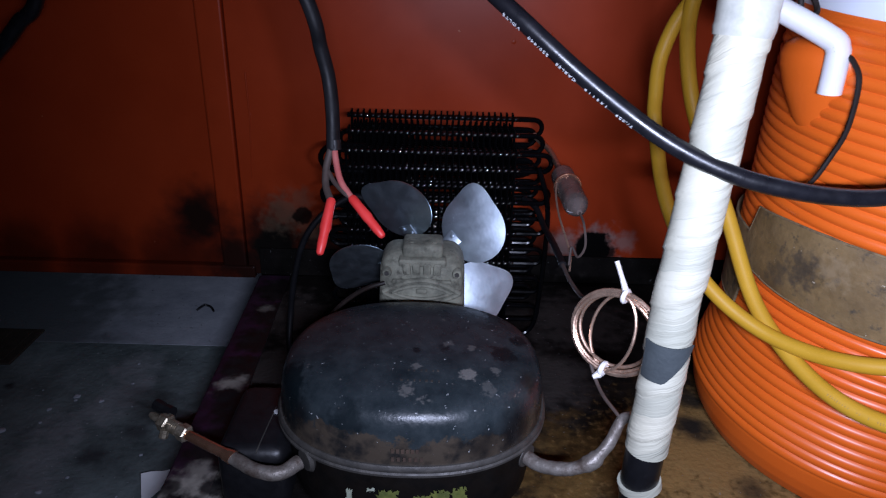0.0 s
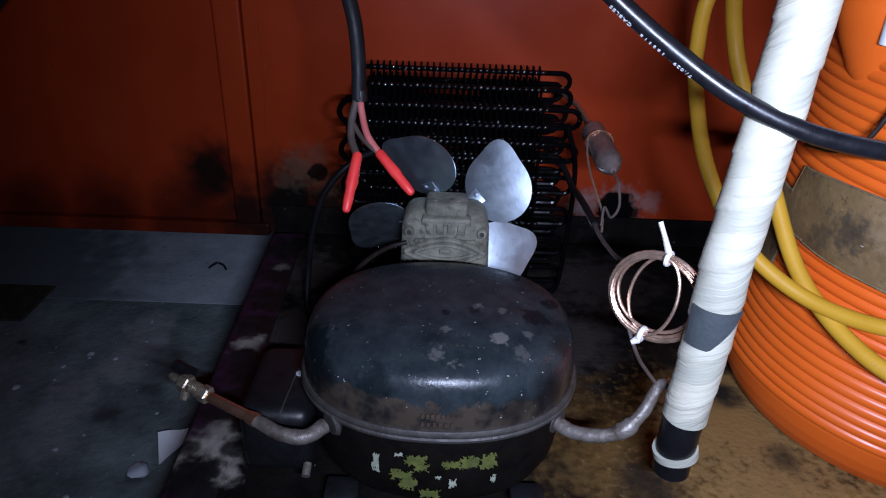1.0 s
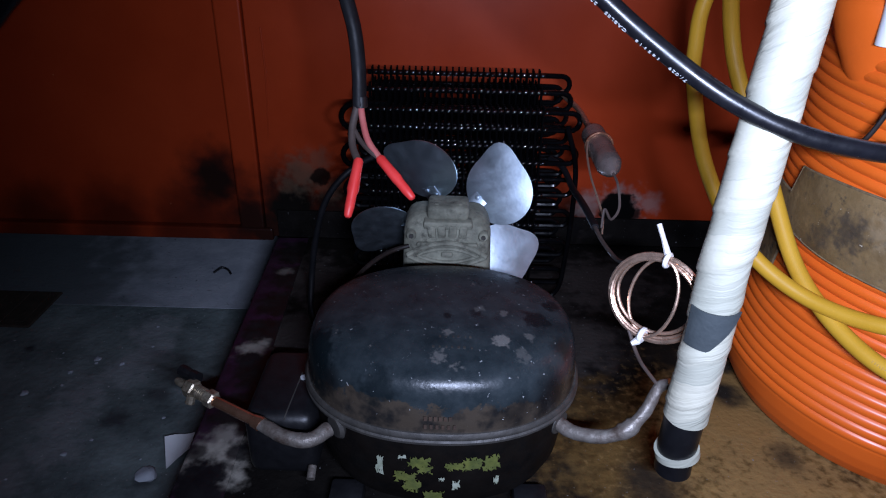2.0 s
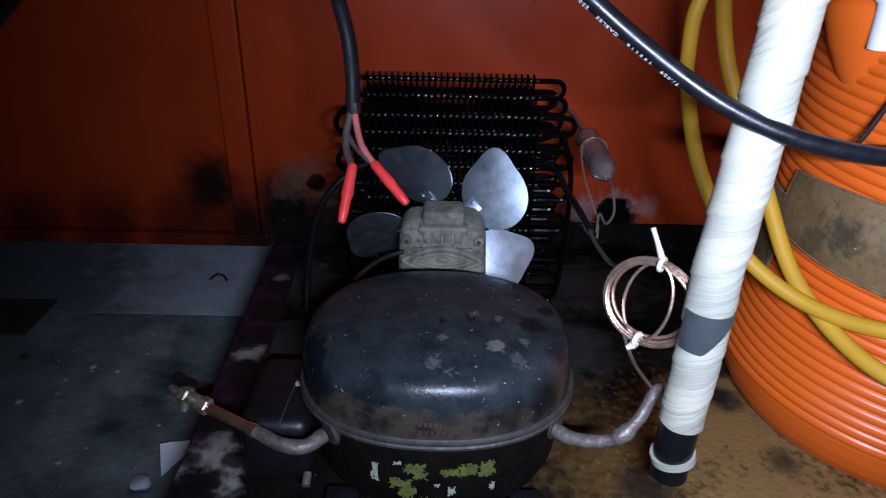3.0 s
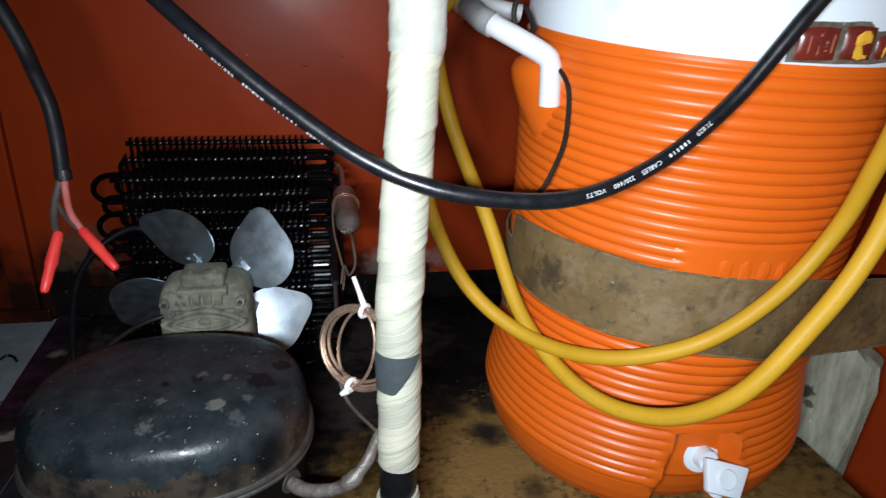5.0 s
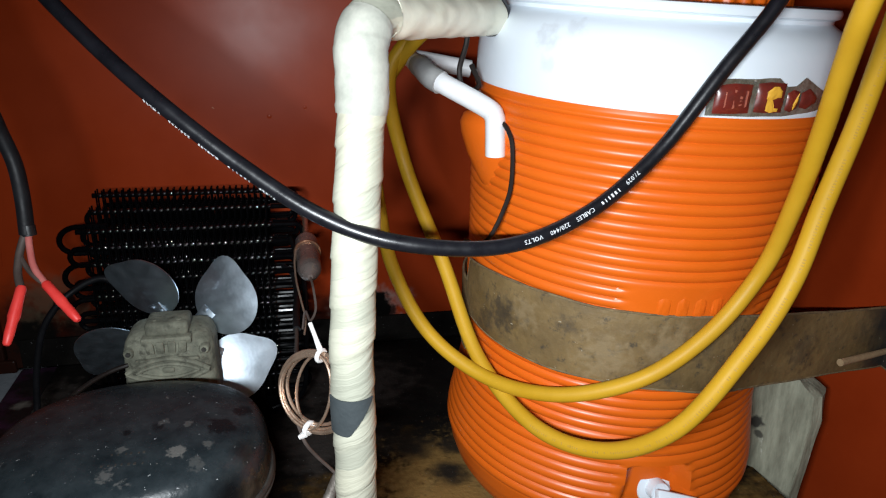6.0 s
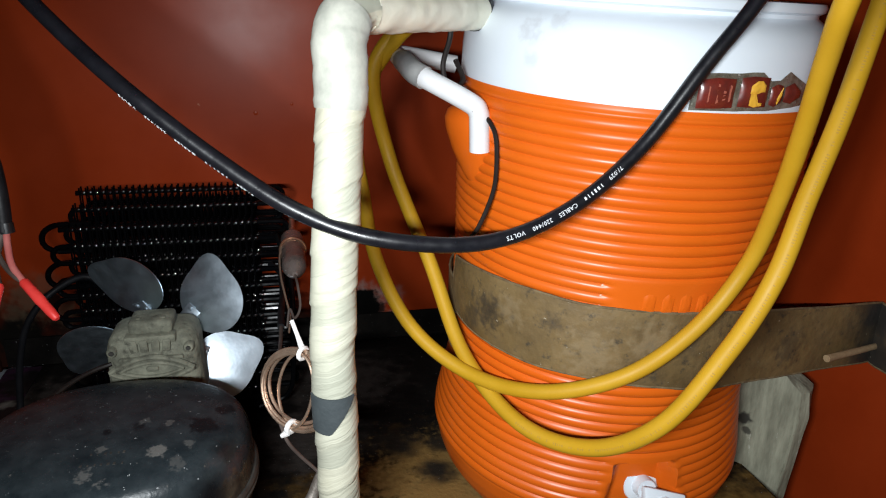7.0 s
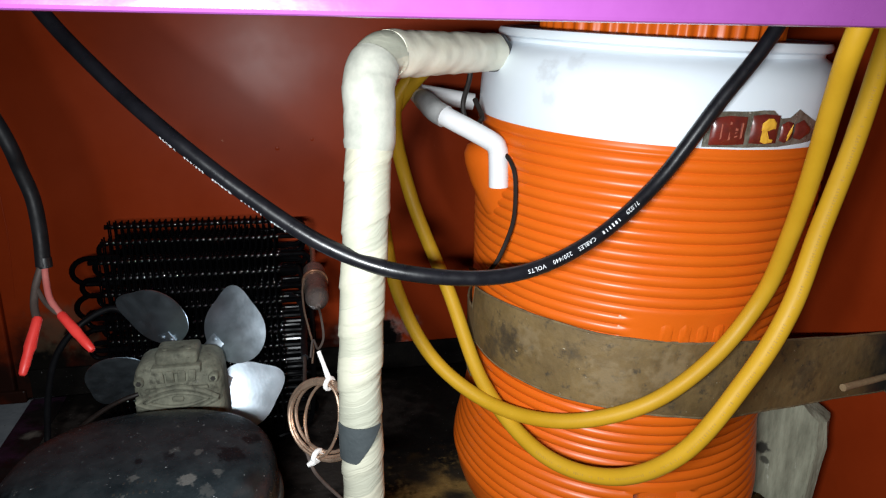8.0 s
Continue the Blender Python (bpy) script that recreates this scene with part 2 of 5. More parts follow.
WOOD = material("grey_weathered_wood", (0.12, 0.117, 0.08), (0.42, 0.42, 0.315), 34, 0.75, 0.95, bump=0.9, bump_scale=110, spots=(0.50, 0.50, 0.42), spot_scale=60, spot_at=0.62, spot_soft=0.06, detail=10)
TWIG = material("dry_stick", (0.26, 0.17, 0.09), (0.34, 0.24, 0.13), 90, 0.7, 0.9, bump=0.3, bump_scale=200)
grain_nodes, grain_links = WOOD.node_tree.nodes, WOOD.node_tree.links
grain_map = grain_nodes.new("ShaderNodeMapping")
grain_map.inputs["Scale"].default_value = (1.6, 1.6, 0.3)
grain_map.inputs["Rotation"].default_value = (0.0, radians(14), 0.0)
grain_links.new(next(k for k in grain_nodes if k.type == "TEX_COORD").outputs["Object"], grain_map.inputs["Vector"])
for k in [k for k in grain_nodes if k.type == "TEX_NOISE"]:
    grain_links.new(grain_map.outputs["Vector"], k.inputs["Vector"])
tint_patches(WOOD, [(-0.066, 0.0, 0.215, 0.012, 0.95), (-0.060, 0.0, 0.200, 0.007, 0.8)], (0.02, 0.018, 0.014), 90, 0.8, 0.5)
PAPER = material("crumpled_paper", (0.86, 0.87, 0.88), (0.8, 0.81, 0.82), 40, 0.7, 0.9, bump=0.2, bump_scale=120)
PRINT = material("white_print", (0.72, 0.74, 0.76), (0.6, 0.62, 0.64), 200, 0.5, 0.7)
LABEL_GREEN = material("torn_yellow_green_label", (0.14, 0.155, 0.028), (0.06, 0.075, 0.015), 110, 0.6, 0.8, bump=0.2, bump_scale=200,
                       spots=(0.02, 0.025, 0.012), spot_scale=150, spot_at=0.6, spot_soft=0.03)
LABEL_PALE = material("bleached_label_paper", (0.42, 0.45, 0.36), (0.22, 0.25, 0.16), 140, 0.6, 0.8, bump=0.2, bump_scale=200)
WRAP_RED = material("dark_red_foil", (0.17, 0.022, 0.014), (0.08, 0.014, 0.01), 70, 0.25, 0.4, coat=0.5)
WRAP_FAINT = material("worn_red_print", (0.38, 0.12, 0.08), (0.3, 0.08, 0.05), 70, 0.3, 0.4)
WRAP_CLEAR = material("dull_foil", (0.40, 0.39, 0.33), (0.16, 0.13, 0.09), 110, 0.2, 0.4, 0.6, bump=0.9, bump_scale=120,
                      spots=(0.7, 0.7, 0.66), spot_scale=140, spot_at=0.62, spot_soft=0.04)
WRAP_YELLOW = material("yellow_print", (0.75, 0.42, 0.04), (0.65, 0.34, 0.03), 80, 0.35, 0.5)
GRIME = material("brown_grime", (0.03, 0.022, 0.015), (0.06, 0.045, 0.03), 60, 0.8, 1.0, bump=0.3, bump_scale=180)

tint_patches(RED, [(-0.165, 1.08, 0.05, 0.12, 1.0), (-0.232, 1.073, 0.03, 0.10, 0.95), (-0.289, 1.094, 0.093, 0.085, 0.97), (-0.10, 1.08, 0.02, 0.15, 0.97), (0.02, 1.08, 0.03, 0.14, 0.97), (-0.2, 1.08, 0.02, 0.10, 0.95), (0.14, 1.08, 0.03, 0.12, 0.9), (0.27, 1.08, 0.03, 0.10, 0.95)], (0.007, 0.006, 0.005), 40, 0.3)
# left sheet: a row of darker red-brown patches along the bottom edge
tint_patches(RED, [(-0.34 - 0.13 * k, 1.094, 0.01, 0.11, 0.75) for k in range(9)], (0.02, 0.006, 0.004), 22, 0.3)
tint_patches(RED, [(-0.140, 1.08, 0.112, 0.050, 0.55), (-0.118, 1.08, 0.135, 0.034, 0.4), (-0.165, 1.08, 0.098, 0.03, 0.4), (-0.10, 1.08, 0.088, 0.03, 0.4)], (0.13, 0.095, 0.06), 90, 0.8)
tint_patches(RED, [(0.372, 1.08, 0.066, 0.052, 0.75), (0.318, 1.08, 0.070, 0.034, 0.5), (0.418, 1.08, 0.078, 0.028, 0.45)], (0.27, 0.26, 0.24), 75, 0.7)
tint_patches(RED, [(0.366, 1.08, 0.062, 0.036, 1.0), (0.371, 1.08, 0.080, 0.020, 1.0), (-0.115, 1.08, 0.110, 0.018, 0.9), (0.372, 1.08, 0.03, 0.05, 0.9)], (0.003, 0.003, 0.003), 70, 0.5, 0.3)
tint_patches(CONCRETE, [(-0.37, 0.792, -0.15, 0.030, 0.8), (-0.33, 0.848, -0.15, 0.026, 0.7), (-0.579, 0.953, -0.15, 0.014, 0.95), (-0.285, 0.683, -0.15, 0.02, 0.8), (-0.62, 0.75, -0.15, 0.12, 0.5)], (0.035, 0.035, 0.04), 50, 0.5)
tint_patches(CONCRETE, [(-0.46 + 0.012 * k + 0.02 * math.sin(k * 1.7), 0.68 + 0.055 * k, -0.15, 0.055, 0.62) for k in range(7)], (0.34, 0.36, 0.37), 45, 0.9)
# the lamp's falloff, painted into the slab: darker towards the far left
tint_patches(SLAB, [(-0.80, 1.18, -0.15, 0.38, 0.9), (-1.2, 1.2, -0.15, 0.6, 0.9), (-0.70, 1.12, -0.15, 0.28, 0.85)], (0.125, 0.145, 0.15), 22, 0.45, 0.5)
tint_patches(BLACK_FLOOR, [(0.30, 0.60, 0, 0.15, 0.6), (0.42, 0.66, 0, 0.15, 0.9), (0.40, 0.52, 0, 0.2, 0.9), (0.55, 0.50, 0, 0.2, 0.9), (0.72, 0.50, 0, 0.2, 0.8), (0.47, 0.74, 0, 0.08, 0.7)], (0.092, 0.051, 0.0125), 30, 0.95)
tint_patches(BLACK_FLOOR, [(0.30, 0.58, 0, 0.14, 0.35), (0.42, 0.62, 0, 0.13, 0.8), (0.40, 0.52, 0, 0.17, 0.75), (0.50, 0.48, 0, 0.15, 0.75), (0.72, 0.50, 0, 0.2, 0.5), (0.50, 0.74, 0, 0.09, 0.5)], (0.225, 0.138, 0.040), 70, 1.0)
tint_patches(BLACK_FLOOR, [(0.42, 0.62, 0, 0.15, 0.55), (0.40, 0.52, 0, 0.17, 0.5), (0.52, 0.48, 0, 0.15, 0.5), (0.35, 0.70, 0, 0.08, 0.4)], (0.020, 0.013, 0.006), 48, 1.3)
tint_patches(BLACK_FLOOR, [(0.42, 0.64, 0, 0.14, 0.5), (0.42, 0.54, 0, 0.16, 0.5), (0.55, 0.48, 0, 0.15, 0.5)], (0.33, 0.21, 0.075), 120, 1.35)
tint_patches(BLACK_FLOOR, [(0.40, 0.735, 0, 0.055, 0.75), (0.445, 0.715, 0, 0.055, 0.8), (0.36, 0.70, 0, 0.05, 0.6), (0.42, 0.66, 0, 0.06, 0.8), (0.36, 0.63, 0, 0.05, 0.5)], (0.22, 0.13, 0.040), 60, 0.9, 0.6)
tint_patches(BLACK_FLOOR, [(0.418, 0.700, 0, 0.036, 1.0), (0.379, 0.768, 0, 0.05, 1.0), (0.435, 0.755, 0, 0.03, 0.95), (0.30, 0.56, 0, 0.05, 0.9), (0.35, 0.50, 0, 0.05, 0.8), (0.45, 0.60, 0, 0.03, 0.7)], (0.02, 0.016, 0.012), 40, 0.5)
tint_patches(BLACK_FLOOR, [(0.29, 0.465, 0, 0.09, 0.9), (0.40, 0.43, 0, 0.10, 0.9), (0.55, 0.41, 0, 0.12, 0.9), (0.22, 0.50, 0, 0.06, 0.8), (0.70, 0.42, 0, 0.1, 0.9)], (0.012, 0.010, 0.009), 34, 0.9)
tint_patches(BLACK_FLOOR, [(-0.10, 0.80, 0, 0.09, 0.8), (-0.09, 0.66, 0, 0.07, 0.8), (-0.12, 0.95, 0, 0.09, 0.8), (-0.04, 0.86, 0, 0.08, 0.7), (0.26, 0.80, 0, 0.1, 0.6), (0.32, 0.95, 0, 0.12, 0.6)], (0.055, 0.047, 0.042), 45, 0.9)
tint_patches(STRAP, [(0.90, 0.58, 0.23, 0.07, 0.95), (0.90, 0.58, 0.18, 0.06, 0.95)], (0.018, 0.016, 0.015), 50, 0.4)
tint_patches(STRAP, [(0.455, 0.625, 0.25, 0.028, 0.75), (0.448, 0.65, 0.235, 0.022, 0.6), (0.50, 0.567, 0.262, 0.016, 0.5), (0.62, 0.523, 0.245, 0.02, 0.4), (0.76, 0.55, 0.215, 0.03, 0.5)], (0.028, 0.022, 0.016), 130, 1.0)
tint_patches(STRAP, [(0.53, 0.545, 0.235, 0.035, 0.5), (0.585, 0.527, 0.25, 0.03, 0.45), (0.47, 0.60, 0.26, 0.02, 0.4)], (0.25, 0.185, 0.10), 120, 1.1)
tint_patches(WHITE_PLASTIC, [(0.452, 0.618, 0.530, 0.018, 0.35), (0.47, 0.60, 0.540, 0.014, 0.3), (0.455, 0.615, 0.505, 0.010, 0.25)], (0.36, 0.36, 0.38), 120, 0.9)
tint_patches(EDGE, [(-0.098 - 0.0458 * (0.045 + 0.075 * k - 0.02) / 1.05 + 0.006 * math.sin(k * 2.3), 0.045 + 0.075 * k, 0, 0.050, 0.96) for k in range(14)], (0.008, 0.007, 0.007), 70, 0.55, 0.5)
for burnt in (EDGE, BLACK_FLOOR):
    tint_patches(burnt, [(-0.140, 0.574, 0, 0.046, 0.95), (-0.122, 0.552, 0, 0.026, 0.85), (-0.140, 0.608, 0, 0.022, 0.6), (-0.152, 0.757, 0, 0.026, 0.8), (-0.142, 0.775, 0, 0.014, 0.6), (-0.155, 0.96, 0, 0.016, 0.4)], (0.40, 0.375, 0.32), 75, 0.7)
    tint_patches(burnt, [(-0.146, 0.546, 0, 0.040, 1.0), (-0.118, 0.585, 0, 0.018, 0.9), (-0.150, 0.740, 0, 0.022, 1.0), (-0.165, 0.585, 0, 0.018, 0.8)], (0.008, 0.008, 0.01), 80, 0.55, 0.5)


def band(m, z0, z1, colour, noise_scale=30, wander=0.02, strength=0.9, x0=None):
    """A ragged band of rust between two heights."""
    nt = m.node_tree
    n, link = nt.nodes, nt.links
    p = n["Principled BSDF"]
    co = n.new("ShaderNodeTexCoord")
    sep = n.new("ShaderNodeSeparateXYZ")
    link.new(co.outputs["Object"], sep.inputs[0])
    nz = n.new("ShaderNodeTexNoise")
    nz.inputs["Scale"].default_value, nz.inputs["Detail"].default_value, nz.inputs["Roughness"].default_value = noise_scale, 9, 0.72
    link.new(co.outputs["Object"], nz.inputs["Vector"])
    mad = n.new("ShaderNodeMath")
    mad.operation = "MULTIPLY_ADD"
    link.new(nz.outputs["Fac"], mad.inputs[0])
    mad.inputs[1].default_value = wander
    link.new(sep.outputs["Z"], mad.inputs[2])
    up = n.new("ShaderNodeMapRange")
    up.inputs["From Min"].default_value, up.inputs["From Max"].default_value = z1 + wander / 2 + 0.002, z1 + wander / 2 - 0.002
    link.new(mad.outputs["Value"], up.inputs["Value"])
    mul = n.new("ShaderNodeMath")
    mul.operation = "MULTIPLY"
    link.new(up.outputs["Result"], mul.inputs[0])
    mul.inputs[1].default_value = strength
    mix = n.new("ShaderNodeMix")
    mix.data_type = "RGBA"
    old = p.inputs["Base Color"].links[0].from_socket
    link.new(mul.outputs["Value"], mix.inputs["Factor"])
    link.new(old, mix.inputs["A"])
    fine = n.new("ShaderNodeTexNoise")
    fine.inputs["Scale"].default_value, fine.inputs["Detail"].default_value = 65, 9
    link.new(co.outputs["Object"], fine.inputs["Vector"])
    tone = n.new("ShaderNodeValToRGB")
    tone.color_ramp.elements[0].position, tone.color_ramp.elements[1].position = 0.34, 0.54
    tone.color_ramp.elements[0].color, tone.color_ramp.elements[1].color = rgb((0.014, 0.012, 0.011)), rgb(colour)
    link.new(fine.outputs["Fac"], tone.inputs["Fac"])
    link.new(tone.outputs["Color"], mix.inputs["B"])
    link.new(mix.outputs["Result"], p.inputs["Base Color"])


band(SHELL, 0.0, 0.1465, (0.060, 0.046, 0.032), 24, 0.075, 0.85)
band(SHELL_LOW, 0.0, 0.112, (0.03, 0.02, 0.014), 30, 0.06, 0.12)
tint_patches(SHELL, [(0.18, 0.52, 0.14, 0.03, 1.0), (0.15, 0.51, 0.135, 0.022, 0.8), (0.196, 0.55, 0.175, 0.02, 0.9), (-0.01, 0.52, 0.15, 0.02, 0.8)], (0.006, 0.006, 0.007), 60, 0.4)
tint_patches(SHELL, [(0.172, 0.579, 0.178, 0.016, 0.95), (0.090, 0.574, 0.178, 0.007, 0.9), (0.117, 0.580, 0.178, 0.007, 0.8), (0.189, 0.609, 0.176, 0.012, 0.9), (-0.025, 0.545, 0.155, 0.035, 0.9), (0.035, 0.50, 0.158, 0.02, 0.7)], (0.005, 0.008, 0.010), 110, 0.8, 0.5)
tint_patches(SHELL, [(0.138, 0.544, 0.178, 0.0085, 1.0), (0.085, 0.523, 0.172, 0.009, 0.6), (0.100, 0.513, 0.168, 0.007, 0.6), (0.155, 0.53, 0.17, 0.009, 0.35), (0.120, 0.588, 0.18, 0.006, 0.35), (0.142, 0.584, 0.18, 0.005, 0.5), (0.163, 0.553, 0.178, 0.006, 0.5), (0.092, 0.552, 0.179, 0.005, 0.6)], (0.125, 0.122, 0.115), 210, 1.0, 0.4)




def specks(m, scale, at, colour):
    """Tiny chips and grains of another colour."""
    nt = m.node_tree
    n, link = nt.nodes, nt.links
    p = n["Principled BSDF"]
    co = n.new("ShaderNodeTexCoord")
    nz = n.new("ShaderNodeTexNoise")
    nz.inputs["Scale"].default_value, nz.inputs["Detail"].default_value, nz.inputs["Roughness"].default_value = scale, 3, 0.6
    link.new(co.outputs["Object"], nz.inputs["Vector"])
    mr = n.new("ShaderNodeMapRange")
    mr.inputs["From Min"].default_value, mr.inputs["From Max"].default_value = at, at + 0.02
    link.new(nz.outputs["Fac"], mr.inputs["Value"])
    mix = n.new("ShaderNodeMix")
    mix.data_type = "RGBA"
    old = p.inputs["Base Color"].links[0].from_socket
    link.new(mr.outputs["Result"], mix.inputs["Factor"])
    link.new(old, mix.inputs["A"])
    mix.inputs["B"].default_value = rgb(colour)
    link.new(mix.outputs["Result"], p.inputs["Base Color"])


specks(SHELL, 230, 0.70, (0.34, 0.35, 0.36))
specks(CONCRETE, 170, 0.70, (0.55, 0.56, 0.58))
specks(CONCRETE, 120, 0.70, (0.05, 0.05, 0.055))
specks(SLAB, 120, 0.69, (0.08, 0.08, 0.085))
specks(BLACK_FLOOR, 260, 0.70, (0.20, 0.20, 0.20))
specks(STRAP, 210, 0.72, (0.42, 0.36, 0.26))
specks(RED, 60, 0.755, (0.42, 0.16, 0.09))

# ---- building helpers ----
def finish(bm, name, mat, smooth=38):
    bmesh.ops.recalc_face_normals(bm, faces=bm.faces)
    me = bpy.data.meshes.new(name)
    bm.to_mesh(me)
    bm.free()
    me.materials.append(mat)
    if smooth:
        me.shade_smooth()
        me.set_sharp_from_angle(angle=radians(smooth))
    return me


def thing(name, at, label, category, group="", kind=""):
    ob = new(name)
    ob.location = at
    ob.empty_display_size = 0.02
    return tagged(ob, label, category, group, kind)


def part(name, bm, mat, parent, label="", smooth=38):
    ob = new(name, finish(bm, name, mat, smooth))
    ob.parent = parent
    if parent.data is None:
        ob.matrix_parent_inverse = Matrix.Translation(-parent.location)
    return tagged(ob, label)


def solid(name, bm, mat, label, category, group="", kind="", smooth=38):
    return tagged(new(name, finish(bm, name, mat, smooth)), label, category, group, kind)


def box(lo, hi, bevel=0.0, segments=2, bm=None, turn=None):
    bm = bm or bmesh.new()
    c = [(a + b) / 2 for a, b in zip(lo, hi)]
    s = [abs(b - a) for a, b in zip(lo, hi)]
    m = Matrix.Translation(c) @ (turn or Matrix()) @ Matrix.Diagonal((*s, 1))
    made = bmesh.ops.create_cube(bm, size=1.0, matrix=m)
    if bevel:
        edges = list({e for v in made["verts"] for e in v.link_edges})
        bmesh.ops.bevel(bm, geom=edges, offset=bevel, segments=segments, affect="EDGES", profile=0.5)
    return bm


def spline(points, steps=8):
    """A smooth line through the points."""
    p = [Vector(q) for q in points]
    p = [2 * p[0] - p[1]] + p + [2 * p[-1] - p[-2]]
    out = []
    for i in range(1, len(p) - 2):
        a, b, c, d = p[i - 1:i + 3]
        for k in range(steps):
            u = k / steps
            out.append(0.5 * (2 * b + (c - a) * u + (2 * a - 5 * b + 4 * c - d) * u * u + (3 * b - a - 3 * c + d) * u ** 3))
    return out + [p[-2]]


def tube(path, radius, sides=12, bm=None, caps=True):
    """A round tube along a path; radius is a number or a function of (share of the length, angle, metres along)."""
    bm = bm or bmesh.new()
    path = [Vector(q) for q in path]
    n = len(path)
    length = [0.0]
    for i in range(1, n):
        length.append(length[-1] + (path[i] - path[i - 1]).length)
    rings, side = [], None
    for i, q in enumerate(path):
        d = (path[min(i + 1, n - 1)] - path[max(i - 1, 0)]).normalized()
        if side is None:
            side = d.orthogonal().normalized()
        side = (side - d * side.dot(d)).normalized()
        other = d.cross(side)
        ring = []
        for k in range(sides):
            a = 2 * math.pi * k / sides
            r = radius(length[i] / length[-1], a, length[i]) if callable(radius) else radius
            ring.append(bm.verts.new(q + (side * math.cos(a) + other * math.sin(a)) * r))
        rings.append(ring)
    for a, b in zip(rings, rings[1:]):
        for k in range(sides):
            bm.faces.new((a[k], a[(k + 1) % sides], b[(k + 1) % sides], b[k]))
    if caps:
        bm.faces.new(rings[0][::-1])
        bm.faces.new(rings[-1])
    return bm


def lathe(profile, centre, sides=64, a=1.0, b=1.0, power=2.0, bm=None, axis=None):
    """A turned form from (radius, height) pairs; a, b and power make it oval."""
    bm = bm or bmesh.new()
    c = Vector(centre)
    rings = []
    for r, z in profile:
        if r < 1e-6:
            rings.append([bm.verts.new(c + Vector((0, 0, z)))])
            continue
        ring = []
        for k in range(sides):
            t = 2 * math.pi * k / sides
            cs, sn = math.cos(t), math.sin(t)
            f = (abs(cs) ** power + abs(sn) ** power) ** (-1 / power)
            ring.append(bm.verts.new(c + Vector((cs * f * r * a, sn * f * r * b, z))))
        rings.append(ring)
    for p, q in zip(rings, rings[1:]):
        for k in range(sides):
            j = (k + 1) % sides
            if len(p) == 1 and len(q) == 1:
                continue
            if len(p) == 1:
                bm.faces.new((p[0], q[k], q[j]))
            elif len(q) == 1:
                bm.faces.new((p[k], p[j], q[0]))
            else:
                bm.faces.new((p[k], p[j], q[j], q[k]))
    return bm


def moved(bm, m):
    bmesh.ops.transform(bm, matrix=m, verts=bm.verts)
    return bm


def plate(outline, thickness, m, bm=None):
    """A flat plate from an outline in its own plane."""
    bm = bm or bmesh.new()
    vs = [bm.verts.new(m @ Vector((x, y, -thickness / 2))) for x, y in outline]
    ws = [bm.verts.new(m @ Vector((x, y, thickness / 2))) for x, y in outline]
    bm.faces.new(vs[::-1])
    bm.faces.new(ws)
    for i in range(len(vs)):
        j = (i + 1) % len(vs)
        bm.faces.new((vs[i], vs[j], ws[j], ws[i]))
    return bm


# ---- the setting: open steel stand on a concrete floor, in a dark room ----
bm = box((-1.8, -1.5, -0.30), (1.7, 1.0835, -0.15))
# the floor runs on under the slab edge
ground = solid("ground", bm, CONCRETE, "dark grey concrete floor with stains and grit", "floor", kind="structure", smooth=0)
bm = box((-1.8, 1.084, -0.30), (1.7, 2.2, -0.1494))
slab = solid("pavement", bm, SLAB, "paler raised concrete slab with chips and dust, light falloff painted in at far left", "floor", kind="structure", smooth=0)
bm = box((-1.8, -1.6, -0.3), (1.7, -1.5, 2.3))
solid("wall_south", bm, PLASTER, "plain plaster wall in the dark", "wall", kind="structure", smooth=0)
bm = box((-1.9, -1.6, -0.3), (-1.8, 2.3, 2.3))
solid("wall_west", bm, PLASTER, "plain plaster wall in the dark", "wall", kind="structure", smooth=0)
bm = box((1.7, -1.6, -0.3), (1.8, 2.3, 2.3))
solid("wall_east", bm, PLASTER, "plain plaster wall in the dark", "wall", kind="structure", smooth=0)
bm = box((-1.8, 2.2, -0.3), (1.7, 2.3, 2.3))
solid("wall_north", bm, PLASTER, "plain plaster wall in the dark", "wall", kind="structure", smooth=0)
bm = box((-1.9, -1.6, 2.3), (1.8, 2.3, 2.4))
solid("ceiling", bm, PLASTER, "plain plaster ceiling in the dark", "ceiling", kind="structure", smooth=0)

WALL_Y, SIDE_X = 1.08, 0.905
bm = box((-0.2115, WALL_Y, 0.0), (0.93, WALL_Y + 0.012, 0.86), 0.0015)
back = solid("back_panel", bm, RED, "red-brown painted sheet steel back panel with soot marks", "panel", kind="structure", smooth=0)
bm = box((-0.252, WALL_Y - 0.007, 0.0165), (-0.213, WALL_Y + 0.013, 0.86), 0.003)
part("folded_strip", bm, RED, back, smooth=0)
for x, z, r in ((0.212, 0.3929, 0.0035), (0.2658, 0.4061, 0.0026), (-0.1869, 0.2733, 0.0028)):
    bm = lathe([(0.0, 0.0), (r, 0.0), (r * 0.8, r * 0.07), (r * 0.4, r * 0.13), (0.0, r * 0.15)], (0, 0, 0), 14)
    moved(bm, Matrix.Translation((x, WALL_Y - 0.0001, z)) @ Matrix.Rotation(radians(90), 4, "X"))
    part("paint_bead", bm, RED, back)
bm = tube([(-0.188, WALL_Y - 0.0002, 0.33799999999999997), (-0.1869, WALL_Y - 0.0002, 0.2733), (-0.1925, WALL_Y - 0.0002, 0.1717)], lambda u, a, s: 0.0016 - 0.0008 * u, 8)
part("paint_run", bm, RED, back)
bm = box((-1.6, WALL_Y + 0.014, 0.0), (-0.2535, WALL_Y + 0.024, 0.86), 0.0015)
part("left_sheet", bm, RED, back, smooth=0)
